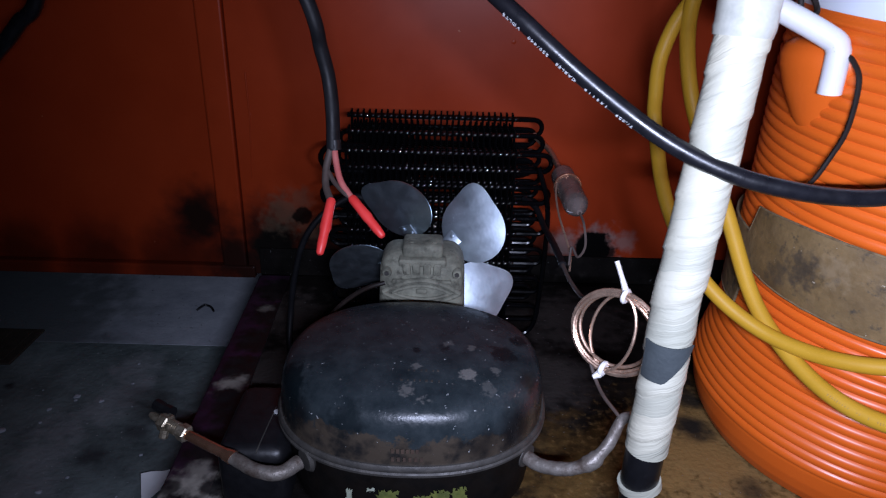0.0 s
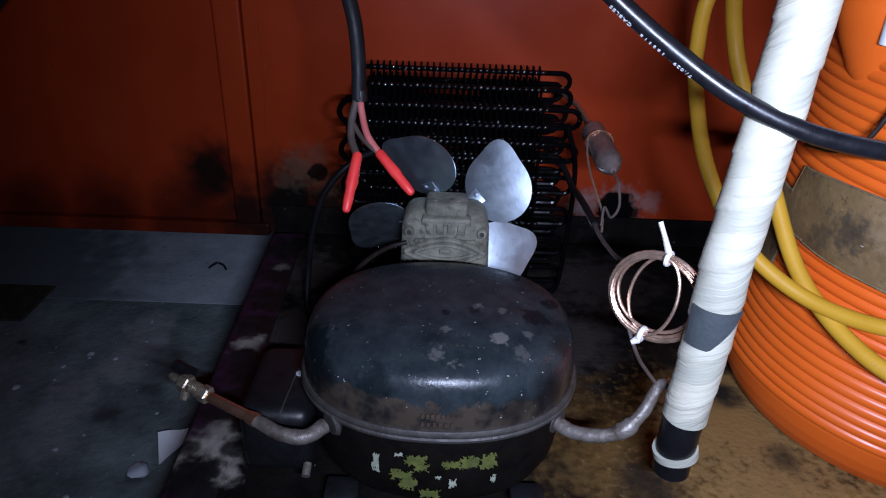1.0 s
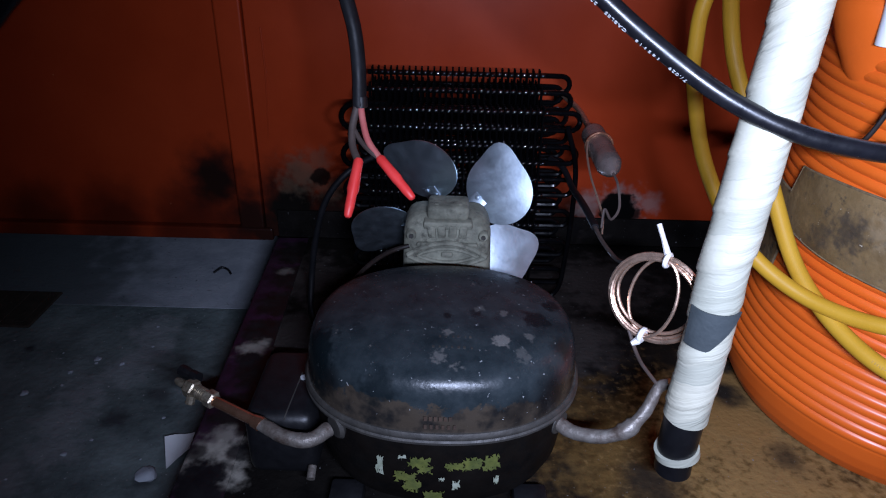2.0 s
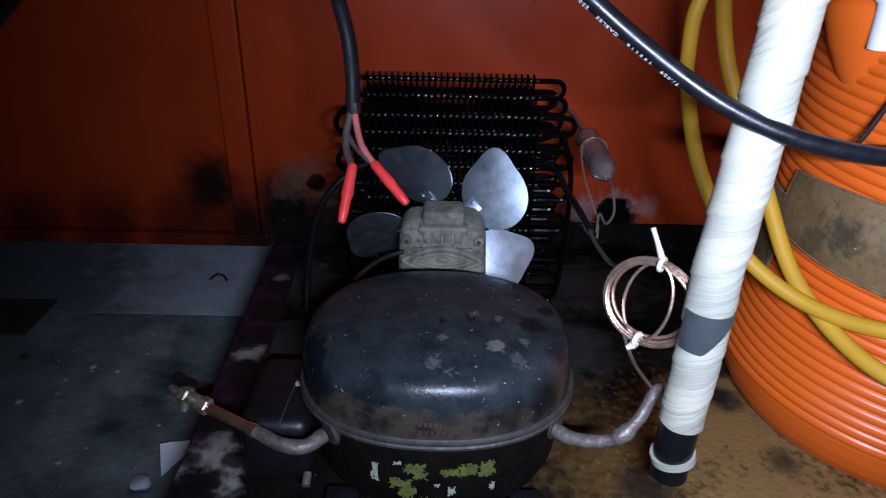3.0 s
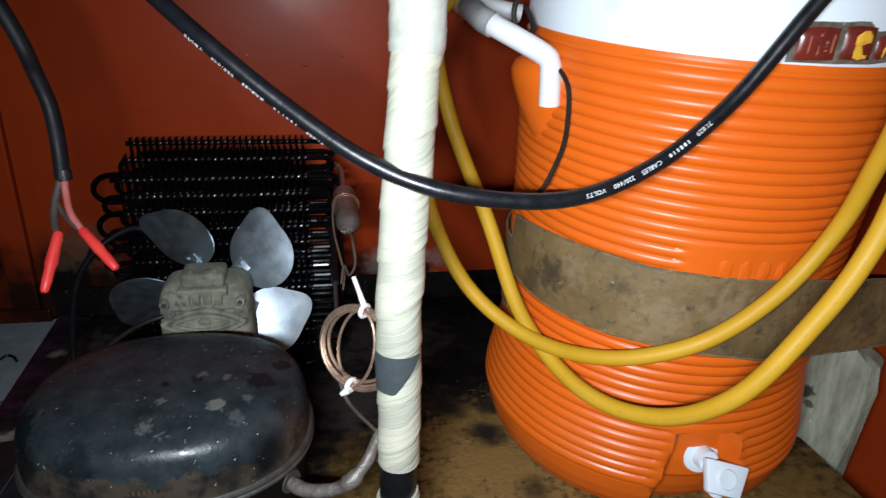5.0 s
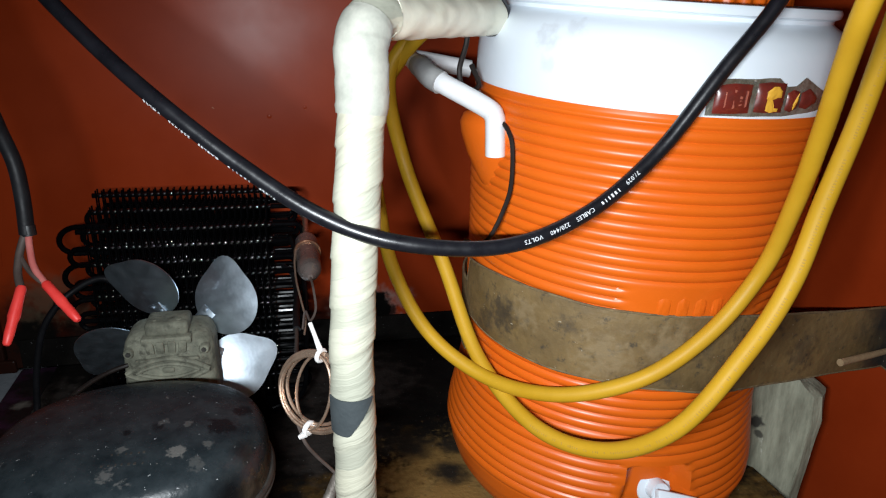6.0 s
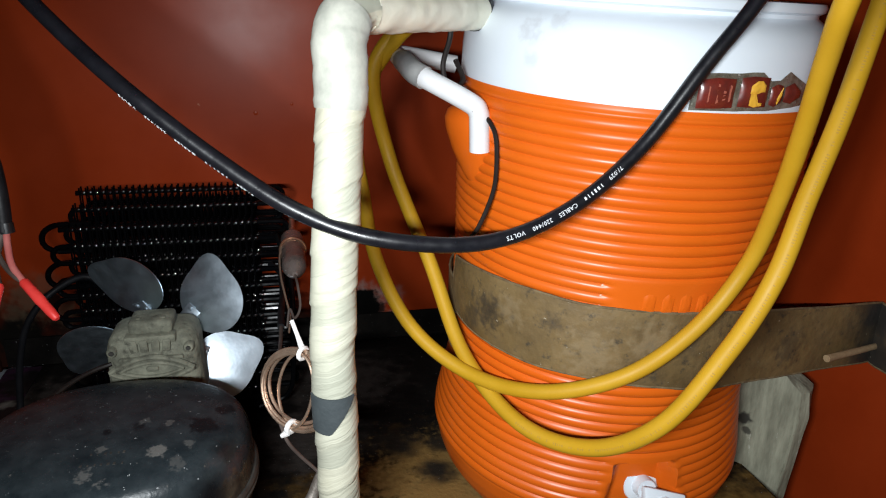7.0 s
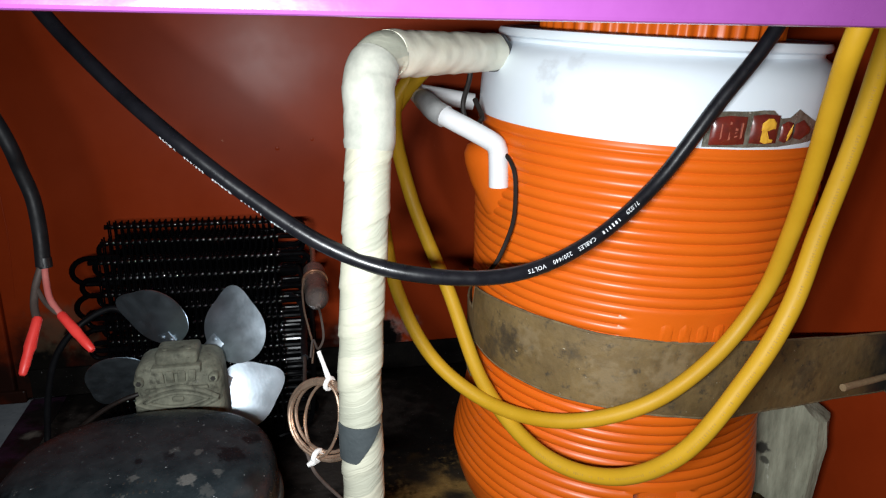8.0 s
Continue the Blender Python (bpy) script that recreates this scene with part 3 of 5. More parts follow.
bm = box((-1.6, WALL_Y - 0.006, -0.006), (-0.20, WALL_Y + 0.012, 0.016), 0.003)
part("bottom_lip", bm, RED, back, smooth=0)
bm = box((SIDE_X, 0.30, -0.15), (SIDE_X + 0.012, WALL_Y - 0.001, 0.86), 0.0015)
solid("side_panel", bm, RED, "red-brown painted sheet steel side panel", "panel", kind="structure", smooth=0)
bm = box((-0.30, 0.300, 0.5555), (0.93, 0.312, 0.86), 0.002)
solid("front_rail", bm, PURPLE, "glossy light purple painted steel fascia of the stand", "panel", kind="structure", smooth=0)
bm = box((-1.6, 0.30, 0.8605), (0.93, 1.12, 0.88), 0.002)
solid("stand_top", bm, PURPLE, "purple painted steel top of the stand", "panel", kind="structure", smooth=0)

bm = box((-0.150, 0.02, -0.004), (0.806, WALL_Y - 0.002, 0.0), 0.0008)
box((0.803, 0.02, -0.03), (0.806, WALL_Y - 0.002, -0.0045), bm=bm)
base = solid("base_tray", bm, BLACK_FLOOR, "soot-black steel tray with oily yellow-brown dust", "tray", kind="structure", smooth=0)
bm = bmesh.new()
a, b = Vector((-0.146, 0.02, 0)), Vector((-0.1925, WALL_Y - 0.008, 0))
rows = []
for k in range(41):
    u = k / 40
    q = a.lerp(b, u)
    w = noise.noise(Vector((u * 9, 0, 0))) * 0.0012
    prof = [(0.052, 0.0015), (0.004, 0.0015 + w), (0.0, -0.001), (-0.001, -0.020), (0.003, -0.020), (0.004, -0.006), (0.052, -0.006)]
    rows.append([bm.verts.new(q + Vector((x + w, 0, z))) for x, z in prof])
for p, q in zip(rows, rows[1:]):
    for k in range(7):
        bm.faces.new((p[k], p[(k + 1) % 7], q[(k + 1) % 7], q[k]))
bm.faces.new(rows[0])
bm.faces.new(rows[-1][::-1])
part("edge_angle", bm, EDGE, base, "scorched purple angle iron edge with weld burns")
bm = box((-0.19, WALL_Y - 0.006, 0.002), (SIDE_X - 0.001, WALL_Y - 0.0005, 0.05), 0.001)
part("back_rail", bm, BLACK_FLOOR, base, "black angle iron rail along the back", smooth=0)

# ---- compressor ----
CX, CY = 0.0875, 0.595
AX, AY = 0.1285, 0.107
comp = thing("compressor", (CX, CY, 0.0), "worn black hermetic fridge compressor with rusty seam and torn label", "compressor")
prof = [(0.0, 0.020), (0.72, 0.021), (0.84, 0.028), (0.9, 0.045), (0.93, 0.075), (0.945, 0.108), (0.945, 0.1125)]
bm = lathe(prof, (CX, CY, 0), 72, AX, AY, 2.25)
body = part("lower_shell", bm, SHELL_LOW, comp, "black lower shell, shade under the flange painted in")
prof = [(0.990, 0.1195), (0.988, 0.132), (0.982, 0.144), (0.968, 0.154), (0.945, 0.1615), (0.905, 0.1675), (0.85, 0.1715),
        (0.7, 0.1762), (0.5, 0.1795), (0.25, 0.1815), (0.0, 0.182)]
prof = [(r * 0.979, z) for r, z in prof]
prof_dome = list(prof)
bm = lathe(prof, (CX, CY, 0), 96, AX, AY, 2.3)
dome = part("dome", bm, SHELL, comp, "dusty black dome scratched down to bare metal")
prof = [(0.93, 0.110), (0.985, 0.1095), (1.0, 0.111), (1.003, 0.1135), (0.992, 0.115), (1.0, 0.1165), (1.0, 0.119), (0.985, 0.1215), (0.96, 0.1215)]
bm = lathe(prof, (CX, CY, 0), 84, AX, AY, 2.25)
part("seam_flange", bm, SEAM, comp, "welded rusty seam")
for sx in (-1, 1):
    for sy in (-1, 1):
        bm = box((CX + sx * 0.085 - 0.016, CY + sy * 0.075 - 0.014, 0.006), (CX + sx * 0.085 + 0.016, CY + sy * 0.075 + 0.014, 0.024), 0.004)
        lathe([(0.0, 0.0), (0.011, 0.0), (0.012, 0.004), (0.009, 0.007), (0.0, 0.007)], (CX + sx * 0.085, CY + sy * 0.075, 0.0), 12, bm=bm)
        part("foot", bm, BLACK_PLASTIC, comp)


def shell_patch(name, ang0, ang1, z0, z1, r, mat, parent, ragged=0.0, centre=(CX, CY), ax=AX, ay=AY, power=2.25, lift=0.0008, n=10, seed=1, label=""):
    """A thin torn patch that follows a rounded wall."""
    rnd = random.Random(seed)
    bm = bmesh.new()
    m = max(3, n // 2)
    grid = []
    for i in range(n + 1):
        t = radians(ang0 + (ang1 - ang0) * i / n)
        f = (abs(math.cos(t)) ** power + abs(math.sin(t)) ** power) ** (-1 / power)
        row = []
        for j in range(m + 1):
            z = z0 + (z1 - z0) * j / m
            k = r(z) if callable(r) else r
            jx = jz = 0
            if ragged and (i in (0, n) or j in (0, m)):
                jx, jz = rnd.uniform(-ragged, ragged), rnd.uniform(-ragged, ragged)
            row.append(bm.verts.new((centre[0] + math.cos(t) * f * (k * ax + lift) + jx, centre[1] + math.sin(t) * f * (k * ay + lift), z + jz)))
        grid.append(row)
    for i in range(n):
        for j in range(m):
            if ragged and (i in (0, n - 1) or j in (0, m - 1)) and rnd.random() < 0.22:
                continue
            bm.faces.new((grid[i][j], grid[i + 1][j], grid[i + 1][j + 1], grid[i][j + 1]))
    bmesh.ops.delete(bm, geom=[v for v in bm.verts if not v.link_faces], context="VERTS")
    return part(name, bm, mat, parent, label)


for k, (a0, a1, z0, z1) in enumerate([(-102, -94, 0.080, 0.0905), (-98, -93, 0.074, 0.082), (-108, -99, 0.062, 0.072), (-104, -98, 0.052, 0.064),
                                      (-87, -80, 0.079, 0.086), (-80, -73, 0.077, 0.0905), (-72, -66, 0.076, 0.0915), (-96, -88, 0.0435, 0.053)]):
    shell_patch("label_scrap", a0, a1, z0, z1, 0.94, LABEL_GREEN, body, 0.0022, n=14, seed=k + 3, lift=0.0014)
for k, (a0, a1, z0, z1) in enumerate([(-115.5, -112.5, 0.066, 0.086), (-84, -81.5, 0.056, 0.0655), (-106, -103, 0.088, 0.092), (-68, -65, 0.058, 0.066), (-90, -88, 0.066, 0.069)]):
    shell_patch("label_scrap", a0, a1, z0, z1, 0.94, LABEL_PALE, body, 0.0014, n=8, seed=k + 30, lift=0.0014)


def dome_at(x, y):
    rho = (abs((x - CX) / AX) ** 2.3 + abs((y - CY) / AY) ** 2.3) ** (1 / 2.3)
    pts = sorted(prof_dome)
    return float(np.interp(rho, [p[0] for p in pts], [p[1] for p in pts]))


# worn stamping, too faint to read, as plain bars
rnd = random.Random(3)
for y, x0, x1, count in ((0.5455, 0.086, 0.112, 6), (0.533, 0.080, 0.112, 7)):
    for k in range(count):
        x = x0 + (x1 - x0) * k / (count - 1) + rnd.uniform(-0.0006, 0.0006)
        bm = box((x - rnd.uniform(0.0004, 0.0013), y - rnd.uniform(0.0008, 0.0018), dome_at(x, y) - 0.001), (x + rnd.uniform(0.0003, 0.0010), y + rnd.uniform(0.0008, 0.0018), dome_at(x, y) + 0.0002))
        part("stamping", bm, SEAM, dome, smooth=0)
for z0, z1, n0, n1 in ((0.136, 0.1405, -96, -85), (0.1275, 0.132, -96, -83)):
    for k in range(6):
        a0 = n0 + (n1 - n0) * k / 6
        shell_patch("stamping", a0, a0 + 1.1, z0, z1, 0.986, RUST, dome, n=3, power=2.3, lift=0.0006)

# terminal box on the flank of the shell
bm = box((-0.092, 0.535, 0.022), (-0.026, 0.640, 0.094), 0.012, 4)
cover = part("terminal_box", bm, BLACK_PLASTIC, comp, "black plastic terminal box with dust on top")
bm = tube(spline([(-0.0545, 0.5345, 0.074), (-0.054, 0.5375, 0.087), (-0.052, 0.546, 0.0938), (-0.049, 0.60, 0.094)], 6), 0.0007, 6)
part("cover_seam", bm, SEAM, cover, "pale scuffed moulding seam")
bm = lathe([(0, 0), (0.0035, 0), (0.0035, 0.0015), (0, 0.002)], (-0.046, 0.592, 0.0938), 12)
part("paint_dot", bm, PRINT, cover)
bm = tube([(-0.03, 0.520, 0.035), (-0.03, 0.531, 0.04)], 0.004, 10)
part("screw", bm, SILVER_TUBE, cover)

# process tube with its service valve
bm = tube(spline([(-0.008, 0.512, 0.104), (-0.022, 0.499, 0.103), (-0.042, 0.500, 0.104), (-0.066, 0.512, 0.107)], 6), lambda u, a, s: 0.0068 - 0.0010 * u + 0.0006 * noise.noise(Vector((s * 160, a, 0))), 14)
stub = part("process_stub", bm, SILVER_TUBE, comp, "brazed grey tube stub")
bm = lathe([(0, 0), (0.010, 0), (0.0125, 0.003), (0.010, 0.006), (0, 0.006)], (0, 0, 0), 16)
moved(bm, look((-0.004, 0.514, 0.104), (-0.02, 0.50, 0.1035)))
part("stub_collar", bm, SEAM, stub)
bm = tube([(-0.062, 0.510, 0.1068), (-0.075, 0.517, 0.1075), (-0.118, 0.540, 0.109)], 0.0048, 14)
tube([(-0.066, 0.512, 0.1068), (-0.0665, 0.5123, 0.107), (-0.0735, 0.516, 0.1073)], lambda u, a, s: 0.0066 - 0.001 * u, 14, bm)
process = part("copper_tube", bm, COPPER_BRIGHT, comp, "bare copper process tube")
v0, v1 = Vector((-0.114, 0.538, 0.109)), Vector((-0.154, 0.561, 0.111))


def on_valve(*shares):
    return [v0.lerp(v1, u) for u in shares]


bm = tube(on_valve(0.20, 0.21, 0.50, 0.51, 0.80, 0.82, 0.98, 1.06), lambda u, a, s: 0.0058 if u < 0.38 else 0.0048 if u < 0.68 else 0.0040 if u < 0.92 else 0.0026, 16)
valve = part("service_valve", bm, BRASS, process, "dirty brass service valve")
for u0, u1, r in ((-0.02, 0.22, 0.0080), (0.50, 0.74, 0.0088)):
    bm = tube(on_valve(u0, u0 + 0.03, u1 - 0.03, u1), lambda u, a, s: r - (0.0014 if u < 0.05 or u > 0.95 else 0.0), 6)
    part("hex_nut", bm, BRASS, valve)
for k in range(5):
    part("thread", tube(on_valve(0.26 + 0.045 * k, 0.285 + 0.045 * k), 0.0064, 14), BRASS, valve)
bm = tube([v0.lerp(v1, 0.62) + Vector((0.001, -0.006, -0.003)), v0.lerp(v1, 0.66) + Vector((0.001, -0.010, -0.010))], 0.0042, 8)
part("valve_nut", bm, BRASS, valve)
bm = tube([v0.lerp(v1, u) + Vector((0.002, 0.009, 0.005)) for u in (0.58, 0.60, 0.74, 0.76, 0.90, 0.92, 1.05)], lambda u, a, s: 0.0060 if u < 0.35 else 0.0042 if u < 0.6 else 0.0058, 9)
part("valve_cap", bm, BLACK_PLASTIC, valve, "black plastic cap")

# suction tube
bm = tube(spline([(0.188, 0.548, 0.092), (0.205, 0.532, 0.09), (0.228, 0.520, 0.096), (0.248, 0.517, 0.107), (0.263, 0.523, 0.122), (0.274, 0.531, 0.142), (0.282, 0.528, 0.15)], 6),
          lambda u, a, s: 0.0068 - 0.0020 * u + (0.0016 if 0.52 < u < 0.62 else 0) + 0.0009 * noise.noise(Vector((s * 130, math.cos(a), math.sin(a)))), 14)
suction = part("suction_tube", bm, SILVER_TUBE, comp, "grey brazed suction tube")
bm = lathe([(0, 0), (0.0115, 0), (0.013, 0.003), (0.011, 0.008), (0, 0.008)], (0, 0, 0), 16)
moved(bm, look((0.19, 0.546, 0.0918), (0.175, 0.56, 0.0925)))
part("stub_collar", bm, SEAM, suction)

# ---- condenser ----
cond = thing("condenser", (0.11, 0.93, 0.0), "glossy black wire and tube condenser behind the fan", "condenser")
X0, X1, PITCH = -0.012, 0.228, 0.0222
ZT = 0.305


def serpentine(y, z_top, count, ends):
    """One bank of horizontal runs joined by round bends."""
    pts = []
    for i in range(count):
        z = z_top - i * PITCH
        xs = (X0 - ends, X1 + ends)
        if i % 2:
            xs = xs[::-1]
        pts.append(Vector((xs[0], y, z)))
        pts.append(Vector((xs[1], y, z)))
        if i < count - 1:
            s = 1 if xs[1] > xs[0] else -1
            for k in range(1, 8):
                t = math.pi * k / 8
                pts.append(Vector((xs[1] + s * PITCH / 2 * math.sin(t), y, z - PITCH / 2 + PITCH / 2 * math.cos(t))))
    return pts


for y, zt, cnt, ends in ((0.897, ZT - 0.030, 12, 0.014), (0.931, ZT - 0.014, 12, 0.006), (0.965, ZT, 13, 0.008), (0.996, ZT - 0.0215, 12, 0.004), (1.024, ZT - 0.033, 11, 0.002)):
    bank = part("tube_bank", tube(serpentine(y, zt, cnt, ends), 0.0034, 8), COND_BLACK, cond)
    wire_me = None
    for i in range(28):
        x = X0 - 0.002 + i * (X1 - X0 - 0.020) / 27
        for dy in (-0.0046, 0.0046):
            if wire_me is None:
                wire_me = finish(tube([(0, 0, 0.016), (0, 0, zt + 0.008)], 0.0013, 6), "wire", COND_WIRE)
            w = new("wire", wire_me)
            w.parent = cond
            w.matrix_parent_inverse = Matrix.Translation(-cond.location)
            w.location = (x, y + dy, 0)
for x in (X0 + 0.03, X1 - 0.03):
    bm = box((x - 0.009, 0.875, 0.0), (x + 0.009, 0.968, 0.003), 0.0005)
    box((x - 0.009, 0.875, 0.003), (x + 0.009, 0.878, 0.03), 0.0005, bm=bm)
    part("bracket", bm, COND_BLACK, cond)
bm = tube(spline([(0.236, 0.885, 0.262), (0.252, 0.88, 0.2), (0.250, 0.875, 0.08), (0.24, 0.87, 0.03), (0.20, 0.862, 0.018)], 8), 0.0034, 8)
part("outlet_tube", bm, COND_BLACK, cond)

for zc, rr, yy in ((0.262, 0.0175, 0.905), (0.214, 0.0165, 0.900), (0.168, 0.0150, 0.897)):
    pts = [(0.01, yy, zc + rr)] + [(-0.027 - rr * 1.2 * math.sin(t), yy - 0.004 * math.sin(t), zc + rr * math.cos(t)) for t in [math.pi * k / 12 for k in range(13)]] + [(0.01, yy, zc - rr)]
    part("return_bend", tube(pts, 0.0036, 8), COND_BLACK, cond)

# glossy beads added on the tubes between the front wires, to make the glints
for y, zt, cnt, ends in ((0.897, ZT - 0.030, 12, 0.014), (0.931, ZT - 0.014, 12, 0.006), (0.965, ZT, 13, 0.008)):
    verts, faces = [], []
    rnd = random.Random(int(y * 1000))
    for i in range(cnt):
        for k in range(28):
            x = X0 - 0.002 + k * (X1 - X0 - 0.020) / 27 + 0.0042
            z = zt - i * PITCH + rnd.uniform(0.0002, 0.0010)
            rx, rz = rnd.uniform(0.0036, 0.0046), rnd.uniform(0.0022, 0.0031)
            first = len(verts)
            for p in range(7):
                lat = math.pi * p / 6
                for q in range(10):
                    lon = 2 * math.pi * q / 10
                    lx = rx * math.cos(lat)
                    lz = rz * math.sin(lat) * math.sin(lon)
                    verts.append((x + lx, y - 0.0032 - 0.0022 * math.sin(lat) * math.cos(lon), z + lz + 0.22 * lx))
            for p in range(6):
                for q in range(10):
                    faces.append((first + p * 10 + q, first + p * 10 + (q + 1) % 10, first + (p + 1) * 10 + (q + 1) % 10, first + (p + 1) * 10 + q))
    me = bpy.data.meshes.new("glint_beads")
    me.from_pydata(verts, [], faces)
    me.materials.append(COND_DROP)
    me.shade_smooth()
    drops = new("glint_beads", me)
    drops.parent = cond
    drops.matrix_parent_inverse = Matrix.Translation(-cond.location)
    tagged(drops, "glossy black beads added for the condenser's glints", kind="stuff")

# ---- fan and its motor ----
FX, FY, FZ = 0.090, 0.846, 0.138
fan = thing("fan", (FX, 0.80, 0.0), "aluminium five-blade fan on a dusty cast motor", "fan")
bm = box((0.036, 0.772, 0.070), (0.144, 0.842, 0.180), 0.020, 4)
for v in bm.verts:
    rise = max(0.0, (v.co.z - 0.120) / 0.06)
    v.co.x = 0.09 + (v.co.x - 0.09) * (1 - 0.07 * rise)
    v.co.y += 0.006 * rise * rise
    v.co += Vector([0.0008 * noise.noise(v.co * 60 + Vector((9 * i, 0, 0))) for i in range(3)])
motor = part("motor_body", bm, MOTOR, fan, "dusty olive-grey cast motor housing")
# stepped cap over the windings: block, collar and the fluted neck under it
bm = box((0.066, 0.782, 0.176), (0.115, 0.822, 0.1935), 0.005, 3)
for x in (0.077, 0.104):
    lathe([(0.0032, 0.0), (0.0032, 0.0012), (0.0018, 0.0018), (0.0, 0.0018)], (x, 0.793, 0.1932), 12, bm=bm)
cap = part("terminal_cap", bm, MOTOR, motor)
bm = box((0.062, 0.774, 0.168), (0.119, 0.800, 0.1785), 0.003, 2)
part("cap_collar", bm, MOTOR, motor)
for x, lean in ((0.071, -0.10), (0.083, -0.04), (0.0965, 0.04), (0.109, 0.10)):
    bm = box((x - 0.0046, 0.7725, 0.158), (x + 0.0046, 0.786, 0.174), 0.002, 2)
    for v in bm.verts:
        v.co.x -= lean * (0.174 - v.co.z)
    part("rib", bm, MOTOR, motor)
bm = box((0.054, 0.7705, 0.1555), (0.126, 0.781, 0.1600), 0.002, 2)
for v in bm.verts:
    v.co.z -= 6.0 * (v.co.x - 0.09) ** 2
part("brow_ridge", bm, MOTOR, motor)


def lens_arc(half, rise, z, r):
    """A cast ridge bent to a shallow bow across the front of the housing."""
    return tube([Vector((0.09 + half * u, 0.7710, z + rise * (1 - u * u))) for u in [k / 8 - 1 for k in range(17)]], r, 8)


for half, rise, z, r in ((0.046, 0.017, 0.136, 0.0034), (0.035, 0.010, 0.136, 0.0024), (0.046, -0.014, 0.136, 0.0032), (0.035, -0.008, 0.136, 0.0022)):
    part("arched_ridge", lens_arc(half, rise, z, r), MOTOR, motor)
bm = box((0.083, 0.7705, 0.133), (0.097, 0.776, 0.141), 0.003, 2)
part("centre_boss", bm, MOTOR, motor)
for x, z in ((0.048, 0.161), (0.132, 0.161)):
    bm = tube([(x, 0.784, z), (x, 0.7735, z), (x, 0.772, z)], lambda u, a, q: 0.0060 if u < 0.9 else 0.005, 14)
    screw = part("screw", bm, MOTOR, motor)
    part("screw_head", tube([(x, 0.773, z), (x, 0.7705, z)], 0.0030, 6), SEAM, screw)
bm = tube([(FX, 0.83, FZ), (FX, FY + 0.012, FZ)], 0.004, 12)
part("shaft", bm, SEAM, fan)
bm = tube([(FX, FY - 0.012, FZ), (FX, FY - 0.01, FZ), (FX, FY + 0.008, FZ), (FX, FY + 0.01, FZ)], lambda u, a, s: 0.016 if 0.05 < u < 0.95 else 0.012, 20)
part("hub", bm, ALUMINIUM, fan)


def blade(angle):
    """A broad cupped petal of sheet metal with one soft point, on a short riveted root."""
    bm = bmesh.new()
    n, rings = 56, 6
    loops = []
    mid = bm.verts.new((0.0805, -0.0096, 0.003))
    for k in range(1, rings + 1):
        f = k / rings
        loop = []
        for s in range(n):
            t = 2 * math.pi * s / n
            off = (t - 0.753 + math.pi) % (2 * math.pi) - math.pi
            r = f * (1 + 0.36 * f * math.exp(-(off / 0.42) ** 2))
            loop.append(bm.verts.new((0.0805 + 0.0412 * r * math.cos(t), -0.0096 + 0.0452 * r * math.sin(t), 0.003 * (1 - f * f))))
        loops.append(loop)
    for s in range(n):
        bm.faces.new((mid, loops[0][s], loops[0][(s + 1) % n]))
    for p, q in zip(loops, loops[1:]):
        for s in range(n):
            j = (s + 1) % n
            bm.faces.new((p[s], q[s], q[j], p[j]))
    bmesh.ops.recalc_face_normals(bm, faces=bm.faces)
    bmesh.ops.solidify(bm, geom=list(bm.faces), thickness=0.0012)
    box((0.004, -0.012, -0.0012), (0.058, 0.009, 0.003), 0.0012, bm=bm)
    for x in (0.046, 0.054):
        lathe([(0.0, 0.0), (0.0032, 0.0), (0.0026, 0.002), (0.0, 0.0027)], (x, -0.003 + (x - 0.05) * 1.2, 0.003), 10, bm=bm)
    seat = Matrix.Translation((0, 0, -0.008))
    pitch = Matrix.Rotation(radians(-30), 4, "X")
    stand = Matrix.Rotation(radians(90), 4, "X")
    turn = Matrix.Rotation(radians(-angle), 4, "Y")
    return moved(bm, Matrix.Translation((FX, FY, FZ)) @ turn @ stand @ pitch @ seat)


for ang in (48.2, 120.2, 192.2, 264.2, 336.2):
    part("blade", blade(ang), ALUMINIUM, fan)
bm = box((0.060, 0.79, 0.0), (0.120, 0.83, 0.003), 0.0008)
box((0.066, 0.806, 0.003), (0.114, 0.810, 0.09), 0.0008, bm=bm)
part("bracket", bm, COND_BLACK, fan, "bent black steel bracket")

# ---- filter drier and capillary ----
drier = thing("filter_drier", (0.258, 0.79, 0.25), "tarnished copper filter drier with thin tubes", "filter drier")
d0, d1 = Vector((0.257, 0.856, 0.270)), Vector((0.2595, 0.728, 0.262))
bm = tube([d0.lerp(d1, u) for u in (0, 0.02, 0.10, 0.17, 0.2, 0.8, 0.83, 0.9, 0.97, 1.0)],
          lambda u, a, s: 0.006 if u < 0.03 else 0.009 if u < 0.12 else 0.0138 if u < 0.85 else 0.011 if u < 0.92 else 0.006 if u < 0.98 else 0.003, 20)
dry = part("canister", bm, material("tarnished_copper", (0.16, 0.125, 0.112), (0.32, 0.26, 0.235), 40, 0.2, 0.36, 0.6, bump=0.15, bump_scale=220), drier)
bm = tube(spline([(0.236, 0.958, 0.286), (0.25, 0.965, 0.272), (0.257, 0.94, 0.269), (0.257, 0.852, 0.270)], 6), 0.0038, 10)
part("inlet_tube", bm, COPPER, drier)
bm = tube([(0.258 + 0.0150 * math.cos(radians(t)), 0.800, 0.2665 + 0.0150 * math.sin(radians(t))) for t in range(0, 361, 15)], 0.0015, 8, caps=False)
part("wire_tie", bm, COPPER_BRIGHT, drier)
